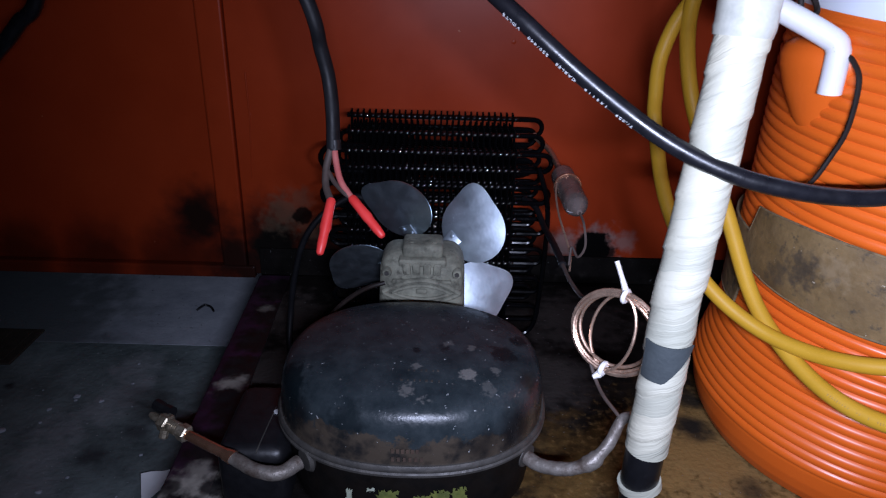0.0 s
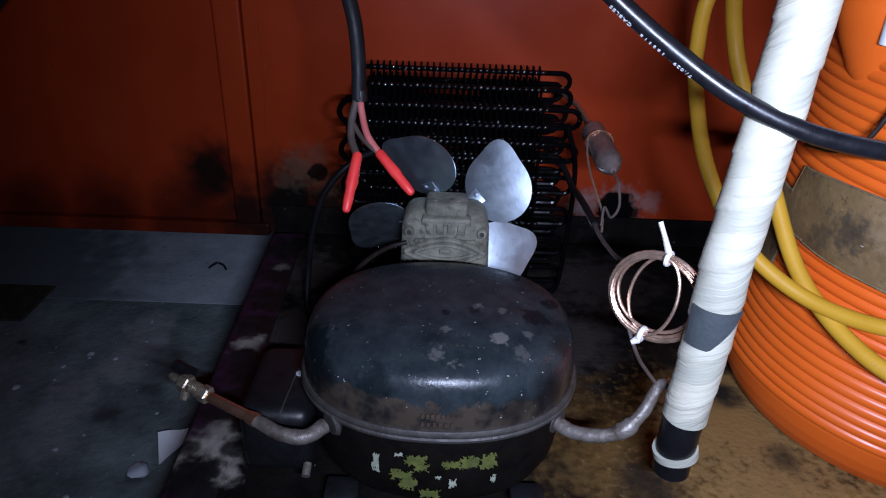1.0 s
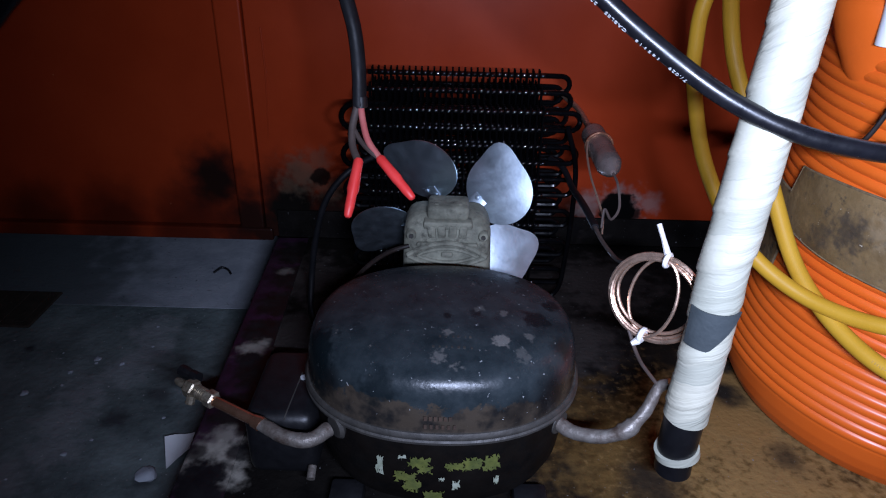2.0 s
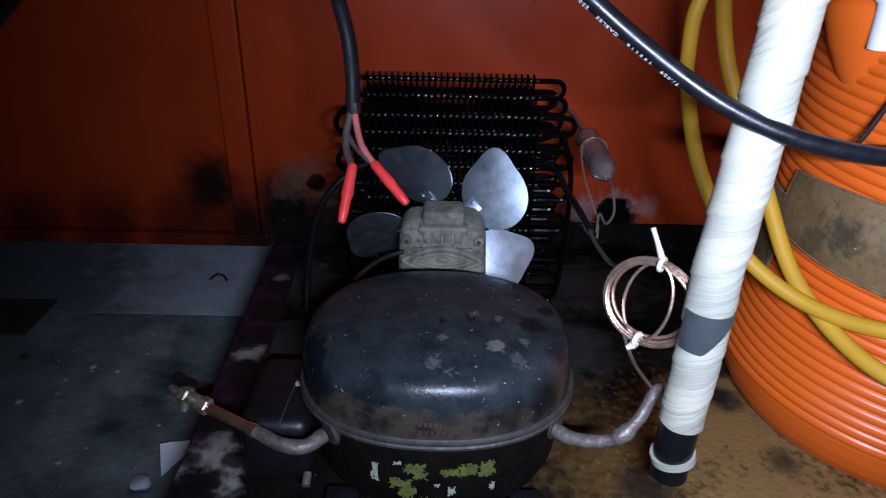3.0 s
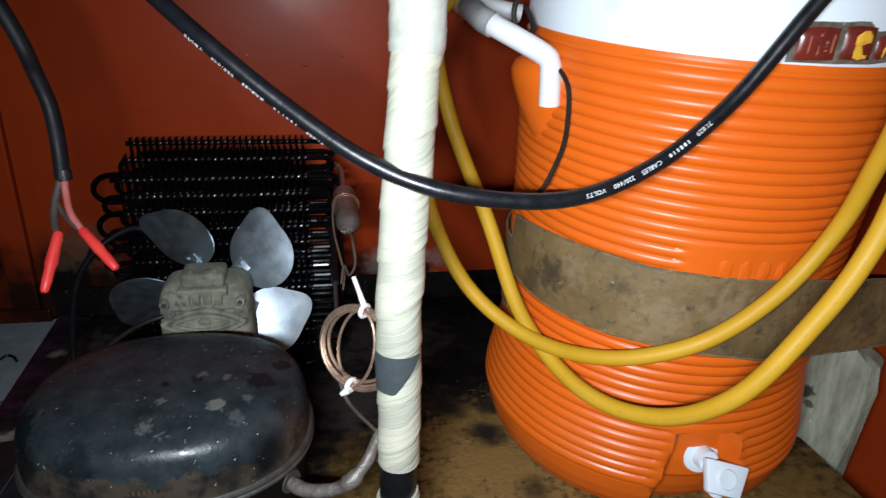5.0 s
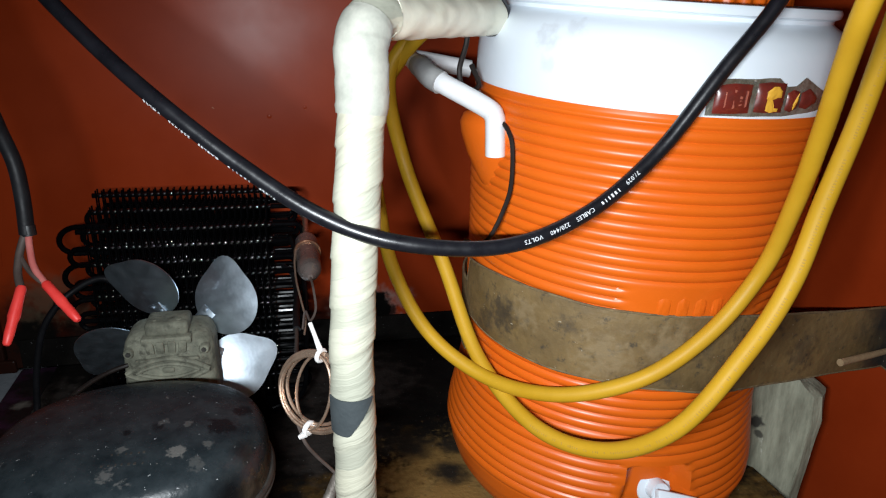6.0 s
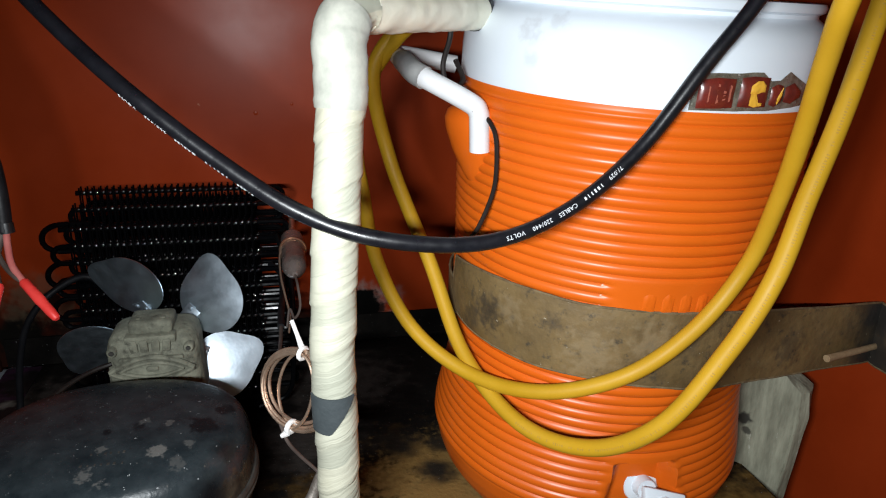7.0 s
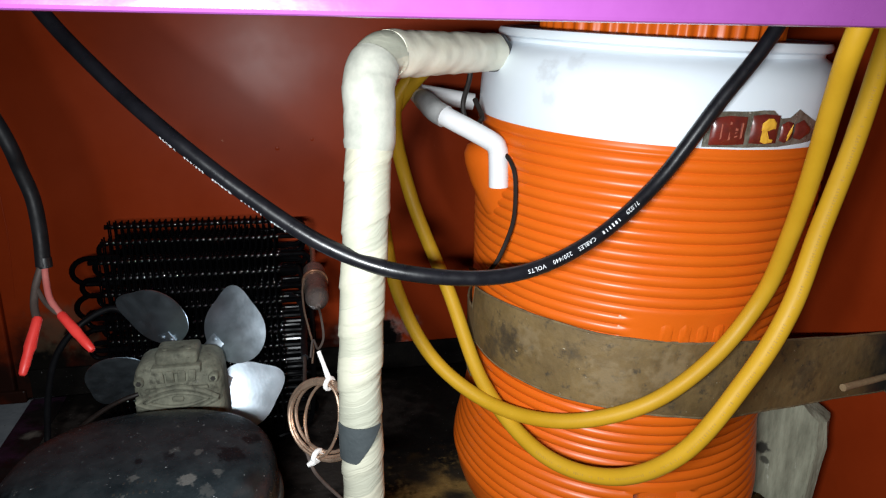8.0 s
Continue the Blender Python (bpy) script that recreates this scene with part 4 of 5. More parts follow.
bm = tube(spline([(0.245, 0.800, 0.272), (0.2425, 0.785, 0.262), (0.2435, 0.76, 0.247), (0.248, 0.735, 0.232), (0.252, 0.715, 0.218), (0.250, 0.70, 0.205)], 6), 0.0012, 6)
part("loose_wire", bm, COPPER, drier)
cap_path = spline([(0.2595, 0.73, 0.262), (0.262, 0.712, 0.255), (0.2635, 0.70, 0.235), (0.257, 0.70, 0.222), (0.252, 0.712, 0.228), (0.2485, 0.70, 0.212)], 6)
part("capillary_tube", tube(cap_path, 0.0014, 6), WIRE_BROWN, drier)

coil = thing("capillary_coil", (0.256, 0.537, 0.19), "coiled thin copper capillary tube held by white zip ties", "tube coil")
CC = Vector((0.2575, 0.5365, 0.2285))
E1 = Vector((0.70, -0.56, -0.04)).normalized()
E2 = (Vector((0.10, -0.40, -0.92)) - E1 * Vector((0.10, -0.40, -0.92)).dot(E1)).normalized()
E3 = E1.cross(E2)
pts = []
for k in range(0, 6 * 36 + 1):
    t = 2 * math.pi * k / 36
    turn_no = k / 36
    rr = 0.0395 + 0.0018 * math.sin(turn_no * 2.4) - (0.0 if turn_no < 4.6 else 0.006 * math.sin((turn_no - 4.6) * 2.2))
    pts.append(CC + E1 * rr * math.cos(t) * 0.95 + E2 * rr * 0.86 * math.sin(t) + E3 * (0.0016 * math.sin(turn_no * 3.7) + 0.0005 * turn_no))
loops = part("coil", tube(pts, 0.0016, 8), COPPER, coil)
pts = [CC + E1 * 0.022 * math.cos(t) + E2 * 0.033 * math.sin(t) + E3 * 0.004 for t in [radians(a) for a in range(95, 270, 8)]]
part("inner_loop", tube(pts, 0.0014, 8), COPPER, coil)
pts = [CC + E1 * 0.018 * math.cos(t) + E2 * 0.033 * math.sin(t) - E3 * 0.003 for t in [radians(a) for a in range(-88, 90, 8)]]
part("inner_loop", tube(pts, 0.0014, 8), COPPER, coil)
top, low = CC - E2 * 0.033, CC + E2 * 0.033
bm = tube([top + E2 * 0.004 * math.sin(t) * 1.2 + E3 * 0.006 * math.cos(t) for t in [radians(a) for a in range(0, 361, 30)]], 0.0021, 8, caps=False)
tube([top + Vector((0.0, 0.0, 0.003)), top + Vector((-0.004, 0.006, 0.015)), top + Vector((-0.008, 0.012, 0.026))], lambda u, a, s: 0.0028 if u < 0.2 else 0.0019, 6, bm)
part("zip_tie", bm, TIE, coil, "white zip tie")
bm = tube([low + E2 * 0.004 * math.sin(t) * 1.2 + E3 * 0.006 * math.cos(t) for t in [radians(a) for a in range(0, 361, 30)]], 0.0024, 8, caps=False)
tube([low, low + Vector((-0.004, -0.003, -0.004)), low + Vector((-0.009, -0.004, -0.006))], lambda u, a, s: 0.0032 if u < 0.6 else 0.0018, 6, bm)
part("zip_tie", bm, TIE, coil, "white zip tie")
bm = tube(spline([tuple(low + E1 * -0.012), (0.247, 0.53, 0.183), (0.256, 0.533, 0.166), (0.268, 0.534, 0.15), (0.274, 0.532, 0.143)], 6), 0.0016, 8)
part("tail", bm, WIRE_BROWN, coil)

# ---- insulated pipe: foam sleeve wound with cream tape ----
pipe = thing("insulated_pipe", (0.289, 0.503, 0.078), "insulated pipe wound with cream tape, bare grey and black patches", "pipe")
PX, PY, PR = 0.289, 0.503, 0.0172


def wound(u, a, s):
    """Overlapping turns of tape, each a little proud of the last, with small creases."""
    ph = (s / 0.042 - a / (2 * math.pi) + 0.12 * noise.noise(Vector((s * 25, 0, 0)))) % 1.0
    slant = s - 0.042 * a / (2 * math.pi)
    return PR + 0.0012 * (1 - ph) ** 2 + 0.0007 * noise.noise(Vector((s * 40, math.cos(a) * 1.2, math.sin(a) * 1.2))) + 0.00016 * noise.noise(Vector((slant * 240, math.cos(a) * 0.8, math.sin(a) * 0.8)))


def smooth_step(x):
    x = max(0.0, min(1.0, x))
    return x * x * (3 - 2 * x)


def wob(z):
    zs = (0.08, 0.17, 0.235, 0.294, 0.346, 0.397, 0.447, 0.491, 0.53)
    xs = (0.289, 0.288, 0.288, 0.288, 0.2895, 0.294, 0.298, 0.300, 0.299)
    ys = (0.503, 0.500, 0.496, 0.495, 0.495, 0.497, 0.500, 0.504, 0.505)
    return Vector((float(np.interp(z, zs, xs)) + 0.0006 * math.sin(z * 41), float(np.interp(z, zs, ys)), z))


line = [wob(0.139 + 0.0022 * k) for k in range(int((0.512 - 0.139) / 0.0022))]
bend = []
end = Vector((0.4385, 0.6635, 0.541))
c0 = wob(0.512)
hdir = Vector((end.x - c0.x, end.y - c0.y, 0)).normalized()
for k in range(0, 13):
    t = math.pi / 2 * k / 12
    bend.append(c0 + hdir * (0.027 * (1 - math.cos(t))) + Vector((0, 0, 0.027 * math.sin(t))))
arm = [bend[-1].lerp(end, k / 60) for k in range(1, 61)]
part("tape_winding", tube(line + bend, wound, 40), TAPE_WHITE, pipe)
part("tape_winding", tube([bend[-2].lerp(bend[-1], 0.5)] + bend[-1:] + arm, lambda u, a, s: PR + 0.0008 + 0.0012 * noise.noise(Vector((s * 60, math.cos(a) * 1.5, math.sin(a) * 1.5))), 40), TAPE_ARM, pipe)
part("end_sleeve", tube([end - hdir * 0.002, end - hdir * 0.001, end + hdir * 0.004, end + hdir * 0.005], lambda u, a, s: PR + 0.0012 + 0.0012 * noise.noise(Vector((math.cos(a) * 5, math.sin(a) * 5, s * 200))), 32), TAPE_BLACK, pipe, "black foam end")
lap = spline([line[-18], line[-12], line[-6]] + bend[1:9:2], 5)
bm = tube(lap, lambda u, a, s: PR + 0.0010 + 0.0008 * smooth_step(u * 12) * smooth_step((1 - u) * 12) + 0.0006 * ((s / 0.019 - a / (2 * math.pi)) % 1.0) + 0.0004 * noise.noise(Vector((s * 120, math.cos(a), math.sin(a)))), 40)
part("bare_patch", bm, material("pale_grey_tape", (0.36, 0.37, 0.32), (0.52, 0.52, 0.45), 60, 0.35, 0.5, bump=0.2, bump_scale=120), pipe, "greyish clear tape round the bend")
# bare grey foam where the tape gapes: a wedge on the front
bm = bmesh.new()
n, m = 18, 8
grid = []
for i in range(n + 1):
    a = radians(-168 + 128 * i / n)
    low_z = 0.2500 - 0.032 * min(1.0, (1 - i / n) * 1.9)
    row = []
    for j in range(m + 1):
        z = low_z + (0.2515 - low_z) * j / m
        q = wob(z)
        row.append(bm.verts.new((q.x + math.cos(a) * (PR + 0.0022), q.y + math.sin(a) * (PR + 0.0022), z)))
    grid.append(row)
for i in range(n):
    for j in range(m):
        bm.faces.new((grid[i][j], grid[i + 1][j], grid[i + 1][j + 1], grid[i][j + 1]))
bmesh.ops.remove_doubles(bm, verts=bm.verts, dist=0.0002)
bmesh.ops.solidify(bm, geom=list(bm.faces), thickness=0.0012)
part("bare_patch", bm, TAPE_GREY, pipe, "bare grey foam showing through the tape")
part("black_sleeve", tube([wob(0.100), wob(0.12), wob(0.143)], lambda u, a, s: PR - 0.0012, 32), TAPE_BLACK, pipe, "black tape")
bm = tube([wob(0.0975 + 0.0014 * k) for k in range(6)], lambda u, a, s: PR + 0.0012 + 0.0006 * math.sin(3 * a), 32)
bmesh.ops.transform(bm, matrix=Matrix.Translation((PX, PY, 0.102)) @ Matrix.Rotation(radians(-14), 4, "Y") @ Matrix.Translation((-PX, -PY, -0.102)), verts=bm.verts)
part("tape_ring", bm, TAPE_WHITE, pipe)
part("foam_end", tube([wob(0.078), wob(0.090), wob(0.104)], PR - 0.0018, 28), TAPE_BLACK, pipe)

# ---- water cooler ----
BX, BY = 0.6082, 0.7167
TIP = Matrix.Rotation(radians(1.5), 4, "Y") @ Matrix.Rotation(radians(3.34), 4, "X")
cooler = thing("water_cooler", (BX, BY, 0.0), "large orange ribbed water cooler with white collar and tap", "water cooler")
cooler.matrix_basis = Matrix.Translation((BX, BY, 0.003)) @ TIP
UPRIGHT = Matrix.Translation((BX, BY, 0)) @ TIP.inverted() @ Matrix.Translation((-BX, -BY, -0.003))


def smooth01(x):
    x = max(0.0, min(1.0, x))
    return x * x * (3 - 2 * x)


def cooler_radius(z):
    zs = (0.0, 0.006, 0.02, 0.035, 0.05, 0.075, 0.10, 0.15, 0.20, 0.30, 0.40, 0.475)
    rs = (0.160, 0.168, 0.1765, 0.182, 0.1855, 0.1845, 0.1800, 0.1720, 0.1720, 0.1742, 0.1791, 0.1801)
    return float(np.interp(z, zs, rs))


def window(t, z, a0, a1, z0, z1, soft_a=3, soft_z=0.006):
    return (smooth01((t - a0) / soft_a + 1) * smooth01((a1 - t) / soft_a + 1) * smooth01((z - z0) / soft_z + 1) * smooth01((z1 - z) / soft_z + 1))


RIB = 0.0108
bm = bmesh.new()
NS, zs = 220, [0.0, 0.003]
k = 0
z = 0.006
while z < 0.4745:
    zs.append(z)
    z += RIB / 7
zs.append(0.4755)
rings = []
for z in zs:
    ring = []
    for s in range(NS):
        t = 360 * s / NS - 270
        ph = (z / RIB) % 1.0
        rib = 0.0030 * (math.sin(math.pi * ph) ** 0.6)
        calm = smooth01((z - 0.050) / 0.006) * smooth01((0.4712 - z) / 0.004)
        flat = max(window(t, z, -113.5, -70, 0.236, 0.317), window(t, z, -112 + 60 * z, -76 - 60 * z, -0.1, 0.124, 2.5, 0.005))
        dent = window(t, z, -107 + 50 * z, -80 - 50 * z, -0.1, 0.114, 3, 0.006)
        r = cooler_radius(z) + rib * calm * (1 - flat) + 0.003 * flat * calm - 0.022 * dent
        ring.append(bm.verts.new((BX + r * math.cos(radians(t)), BY + r * math.sin(radians(t)), z)))
    rings.append(ring)
for p, q in zip(rings, rings[1:]):
    for s in range(NS):
        j = (s + 1) % NS
        bm.faces.new((p[s], p[j], q[j], q[s]))
bm.faces.new(rings[0][::-1])
bm.faces.new(rings[-1])
barrel = part("barrel", bm, ORANGE, cooler, "orange ribbed plastic barrel", smooth=60)
prof = [(0.180, 0.4665), (0.1895, 0.4668), (0.1905, 0.470), (0.1905, 0.500), (0.189, 0.522), (0.1855, 0.535), (0.179, 0.5445), (0.1715, 0.5495), (0.1685, 0.552), (0.1685, 0.5555),
        (0.1735, 0.558), (0.1745, 0.5625), (0.1728, 0.5665), (0.166, 0.568), (0.161, 0.5655), (0.159, 0.545), (0.0, 0.545)]
prof = [(r * 0.956, 0.4752 + (z - 0.4665) * 0.870) for r, z in prof]
bm = lathe(prof, (BX, BY, 0), 128)
collar = part("collar", bm, WHITE_PLASTIC, cooler, "scuffed white plastic collar", smooth=50)
bm = bmesh.new()
rings = []
for r0, z in ((0.1215, 0.5436), (0.1215, 0.590), (0.1185, 0.60), (0.106, 0.604)):
    rings.append([bm.verts.new((BX + (r0 + 0.0022 * math.cos(44 * t)) * math.cos(t), BY + (r0 + 0.0022 * math.cos(44 * t)) * math.sin(t), z))
                  for t in [2 * math.pi * s / 352 for s in range(352)]])
for p, q in zip(rings, rings[1:]):
    for s in range(352):
        j = (s + 1) % 352
        bm.faces.new((p[s], p[j], q[j], q[s]))
bm.faces.new(rings[-1])
bm.faces.new(rings[0][::-1])
part("lid", bm, ORANGE, cooler, "orange fluted screw lid", smooth=50)


# torn foil wrapper on the collar
def collar_strip(name, edge, lift, mat, parent, label="", bulge=0.0, seed=1, r0=0.1822, rise=0.0055):
    """A shape on the round collar: edge holds (angle, lower z, upper z) from end to end."""
    bm = bmesh.new()
    grid = []
    steps = 14
    for i in range(steps + 1):
        u = i / steps
        ang = edge[0][0] + (edge[-1][0] - edge[0][0]) * u
        z0 = float(np.interp(ang, [e[0] for e in edge], [e[1] for e in edge]))
        z1 = float(np.interp(ang, [e[0] for e in edge], [e[2] for e in edge]))
        row = []
        for j in range(7):
            v = j / 6
            r = r0 + lift + bulge * (4 * u * (1 - u)) ** 0.5 * (4 * v * (1 - v)) ** 0.5 + 0.0006 * noise.noise(Vector((ang * 0.9, v * 4, seed)))
            row.append(bm.verts.new((BX + r * math.cos(radians(ang)), BY + r * math.sin(radians(ang)), z0 + (z1 - z0) * v + rise)))
        grid.append(row)
    for i in range(steps):
        for j in range(6):
            bm.faces.new((grid[i][j], grid[i + 1][j], grid[i + 1][j + 1], grid[i][j + 1]))
    bmesh.ops.remove_doubles(bm, verts=bm.verts, dist=0.0001)
    bmesh.ops.solidify(bm, geom=list(bm.faces), thickness=0.0006)
    return part(name, bm, mat, parent, label)


foil = collar_strip("foil_wrapper", [(-103, 0.4715, 0.499), (-99, 0.472, 0.502), (-91, 0.472, 0.5022), (-88, 0.4725, 0.5035), (-83.5, 0.4725, 0.5035), (-81, 0.4725, 0.496),
                                     (-79, 0.473, 0.494), (-76, 0.474, 0.5055), (-70, 0.475, 0.497), (-59.5, 0.480, 0.4845)], 0.0012, WRAP_CLEAR, collar, "torn dull foil wrapper stuck on the collar", seed=2)
collar_strip("red_block", [(-101.5, 0.4735, 0.496), (-97, 0.474, 0.4985), (-92, 0.475, 0.498)], 0.002, WRAP_RED, foil, "dark red printed block", 0.0035, 3)
for k, ang in enumerate((-99.2, -97, -95.4, -93.8)):
    low, high = (0.479, 0.4785, 0.481, 0.480)[k], (0.492, 0.494, 0.489, 0.4935)[k]
    collar_strip("faint_bar", [(ang, low, high), (ang + (0.35, 0.5, 0.7, 0.4)[k], low + 0.001, high - 0.0005)], 0.0052, WRAP_FAINT, foil, seed=4 + k)
collar_strip("red_block", [(-90.5, 0.476, 0.499), (-87, 0.4755, 0.5005), (-82, 0.476, 0.4995)], 0.002, WRAP_RED, foil, "dark red printed block", 0.004, 8)
collar_strip("yellow_print", [(-88.4, 0.4875, 0.4935), (-87, 0.4865, 0.4975), (-85.4, 0.4885, 0.4975), (-84.2, 0.489, 0.4940)], 0.0066, WRAP_YELLOW, foil, "yellow printed shape", 0.0010, 9)
collar_strip("yellow_print", [(-88.2, 0.478, 0.4885), (-86.9, 0.4765, 0.489), (-85.9, 0.4770, 0.4805), (-84.6, 0.4780, 0.4800)], 0.0066, WRAP_YELLOW, foil, "yellow printed shape", 0.0004, 10)
collar_strip("red_block", [(-81, 0.478, 0.492), (-79, 0.476, 0.4945), (-76.8, 0.479, 0.493)], 0.002, WRAP_RED, foil, "dark red printed block", 0.003, 11)
collar_strip("yellow_print", [(-79.4, 0.4785, 0.483), (-78.2, 0.486, 0.492)], 0.0056, WRAP_YELLOW, foil, "yellow printed shape", seed=12)
collar_strip("red_block", [(-76, 0.480, 0.492), (-73, 0.478, 0.4955), (-69.6, 0.483, 0.489)], 0.002, WRAP_RED, foil, "dark red printed block", 0.003, 13)

# raised marks of the moulded name plate, as plain blocks
for k, (a0, a1) in enumerate(((-104.8, -101.0), (-99.0, -95.4), (-93.4, -89.8), (-87.8, -84.2), (-82.2, -78.8), (-76.8, -73.4))):
    collar_strip("raised_bar", [(a0, 0.2895, 0.307), ((a0 + a1) / 2, 0.289, 0.310), (a1, 0.2895, 0.307)], 0.0004, ORANGE, barrel, "", 0.0012, k + 20, 0.1770, 0.0)

# carrying handle: a bent white tube in a moulded lug
bm = tube(spline([(0.440, 0.634, 0.416), (0.4385, 0.633, 0.445), (0.4375, 0.634, 0.453), (0.431, 0.638, 0.461), (0.392, 0.660, 0.482), (0.383, 0.672, 0.487), (0.381, 0.70, 0.492),
                  (0.383, 0.785, 0.497), (0.392, 0.797, 0.497), (0.452, 0.79, 0.487)], 6), 0.0098, 18)
moved(bm, UPRIGHT)
handle = part("handle", bm, PVC, cooler, "white bent tube handle, grey with wear at the bend")
bm = tube(spline([(0.3905, 0.661, 0.4825), (0.383, 0.672, 0.487), (0.381, 0.70, 0.492), (0.3815, 0.73, 0.494)], 6), 0.0113, 18)
moved(bm, UPRIGHT)
part("worn_bend", bm, material("grey_worn_tube", (0.26, 0.26, 0.255), (0.42, 0.42, 0.41), 40, 0.5, 0.7, bump=0.15, bump_scale=150), handle, "grey worn bend")
bm = lathe([(0.0, 0.0), (0.22, 0.06), (0.5, 0.24), (0.8, 0.5), (0.97, 0.72), (1.0, 0.83), (0.92, 0.92), (0.7, 0.98), (0.3, 1.0), (0.0, 1.0)], (0, 0, 0), 28)
moved(bm, UPRIGHT @ Matrix.Translation((0.452, 0.668, 0.366)) @ Matrix.Rotation(radians(24), 4, "Z") @ Matrix.Diagonal((0.034, 0.046, 0.092, 1)))
part("handle_lug", bm, ORANGE, cooler, "moulded orange lug")

# tap
TX, TY, TZ = 0.6055, 0.5565, 0.0785
bm = lathe([(0, 0), (0.0195, 0), (0.0205, 0.0015), (0.0195, 0.004), (0.0115, 0.005), (0.0105, 0.016), (0.0, 0.016)], (0, 0, 0), 28)
moved(bm, Matrix.Translation((TX, TY, TZ)) @ Matrix.Rotation(radians(77), 4, "X"))
tap = part("tap", bm, WHITE_PLASTIC, cooler, "white plastic push tap")
bm = tube([(TX, TY - 0.010, TZ), (TX + 0.003, TY - 0.020, TZ - 0.002), (TX + 0.007, TY - 0.030, TZ - 0.004)], 0.0088, 18)
part("spout", bm, WHITE_PLASTIC, tap)
face = Matrix.Translation((TX + 0.009, TY - 0.033, TZ - 0.004)) @ Matrix.Rotation(radians(-35), 4, "X") @ Matrix.Rotation(radians(16), 4, "Y")
bm = box((-0.021, -0.005, -0.0165), (0.021, 0.005, 0.0165), 0.003, 2)
for v in bm.verts:
    v.co.x *= 1 + 9 * v.co.z
lever = part("lever", moved(bm, face), WHITE_PLASTIC, tap)
bm = lathe([(0.007, 0.004), (0.010, 0.004), (0.0105, 0.006), (0.0095, 0.0075), (0.007, 0.0075), (0.0, 0.0062)], (0, 0, 0), 24)
part("button", moved(bm, face @ Matrix.Rotation(radians(90), 4, "X")), WHITE_PLASTIC, lever)
bm = tube([(TX + 0.007, TY - 0.029, TZ - 0.008), (TX + 0.007, TY - 0.030, TZ - 0.026)], 0.0075, 16)
part("nozzle", bm, WHITE_PLASTIC, tap)

# ---- rubber belt round the cooler, pulled to the side panel ----
belt = bmesh.new()
br = 0.1775
EX, EY = BX + 0.0063, BY - 0.0140
w_end = Vector((SIDE_X - 0.002, 0.588, 0))
d = w_end - Vector((EX, EY, 0))
tang = math.degrees(math.atan2(d.y, d.x)) - math.degrees(math.acos(br / d.length))
plan = [(EX + br * math.cos(radians(t)), EY + br * math.sin(radians(t)), 0.0) for t in np.linspace(-300, tang, 70)]
last = Vector((plan[-1][0], plan[-1][1], 0))
plan += [tuple(last.lerp(w_end, k / 16)[:2]) + (k / 16,) for k in range(1, 17)]
plan += [(SIDE_X - 0.0035 - 0.001 * math.sin(k * 0.5), 0.584 - 0.010 * k, 1.0) for k in range(1, 14)]
# heights of the two edges round the barrel
BELT_AT = (-175, -150, -130, -110, -95, -80, -65, -50)
BELT_TOP = (0.288, 0.290, 0.287, 0.283, 0.280, 0.276, 0.268, 0.258)
BELT_LOW = (0.220, 0.213, 0.209, 0.206, 0.202, 0.195, 0.183, 0.170)
cols = []
rims = ([], [])
for i, (x, y, u) in enumerate(plan):
    wv = 0.0006 * math.sin(i * 0.31) + 0.0004 * math.sin(i * 0.77)
    ang = min(-50.0, max(-175.0, math.degrees(math.atan2(y - EY, x - EX))))
    if i < 70:
        top_z, low_z = (float(np.interp(ang, BELT_AT, row)) for row in (BELT_TOP, BELT_LOW))
    end = 1.0 if u >= 1.0 else u
    zt, zb = top_z + (0.241 - top_z) * end + wv, low_z + (0.168 - low_z) * end - wv
    j = min(i + 1, len(plan) - 1)
    jj = max(i - 1, 0)
    tdir = Vector((plan[j][0] - plan[jj][0], plan[j][1] - plan[jj][1], 0)).normalized()
    nrm = Vector((tdir.y, -tdir.x, 0))
    rims[0].append(Vector((x, y, zt - 0.0004)) + nrm * 0.0022)
    rims[1].append(Vector((x, y, zb + 0.0004)) + nrm * 0.0022)
    col = []
    for off in (0.0035, 0.0):
        for f in (0, 0.06, 0.5, 0.94, 1) if off else (1, 0.94, 0.5, 0.06, 0):
            edge = 0.0008 if f in (0, 1) else 0
            col.append(belt.verts.new(Vector((x, y, zb + (zt - zb) * f)) + nrm * (off - edge if off else edge)))
    cols.append(col)
for p, q in zip(cols, cols[1:]):
    for k in range(10):
        belt.faces.new((p[k], p[(k + 1) % 10], q[(k + 1) % 10], q[k]))
belt.faces.new(cols[0][::-1])
belt.faces.new(cols[-1])
strap = solid("rubber_belt", belt, STRAP, "dirty brown rubber belt strapped round the cooler", "belt")

for rim in rims:
    bm = tube(rim, lambda u, a, s: 0.0013 + 0.0007 * noise.noise(Vector((s * 210, math.cos(a), math.sin(a)))), 8)
    part("frayed_edge", bm, FRAY, strap, "paler frayed rubber edge")

# ---- wood block and stick beside the cooler ----
WOOD_OUTLINE = ((-0.085, 0.0), (-0.014, 0.0), (-0.004, 0.12), (0.003, 0.234), (0.0, 0.268), (-0.0274, 0.2865), (-0.085, 0.282))
bm = bmesh.new()
rows = []
for y, shrink in ((0.0, 0.009), (0.009, 0.0), (0.036, 0.0)):
    rows.append([bm.verts.new((x - (shrink if x > -0.02 else 0.0), y, z)) for x, z in WOOD_OUTLINE])
for p, q in zip(rows, rows[1:]):
    for k in range(len(p)):
        j = (k + 1) % len(p)
        bm.faces.new((p[k], p[j], q[j], q[k]))
bm.faces.new(rows[0][::-1])
bm.faces.new(rows[-1])
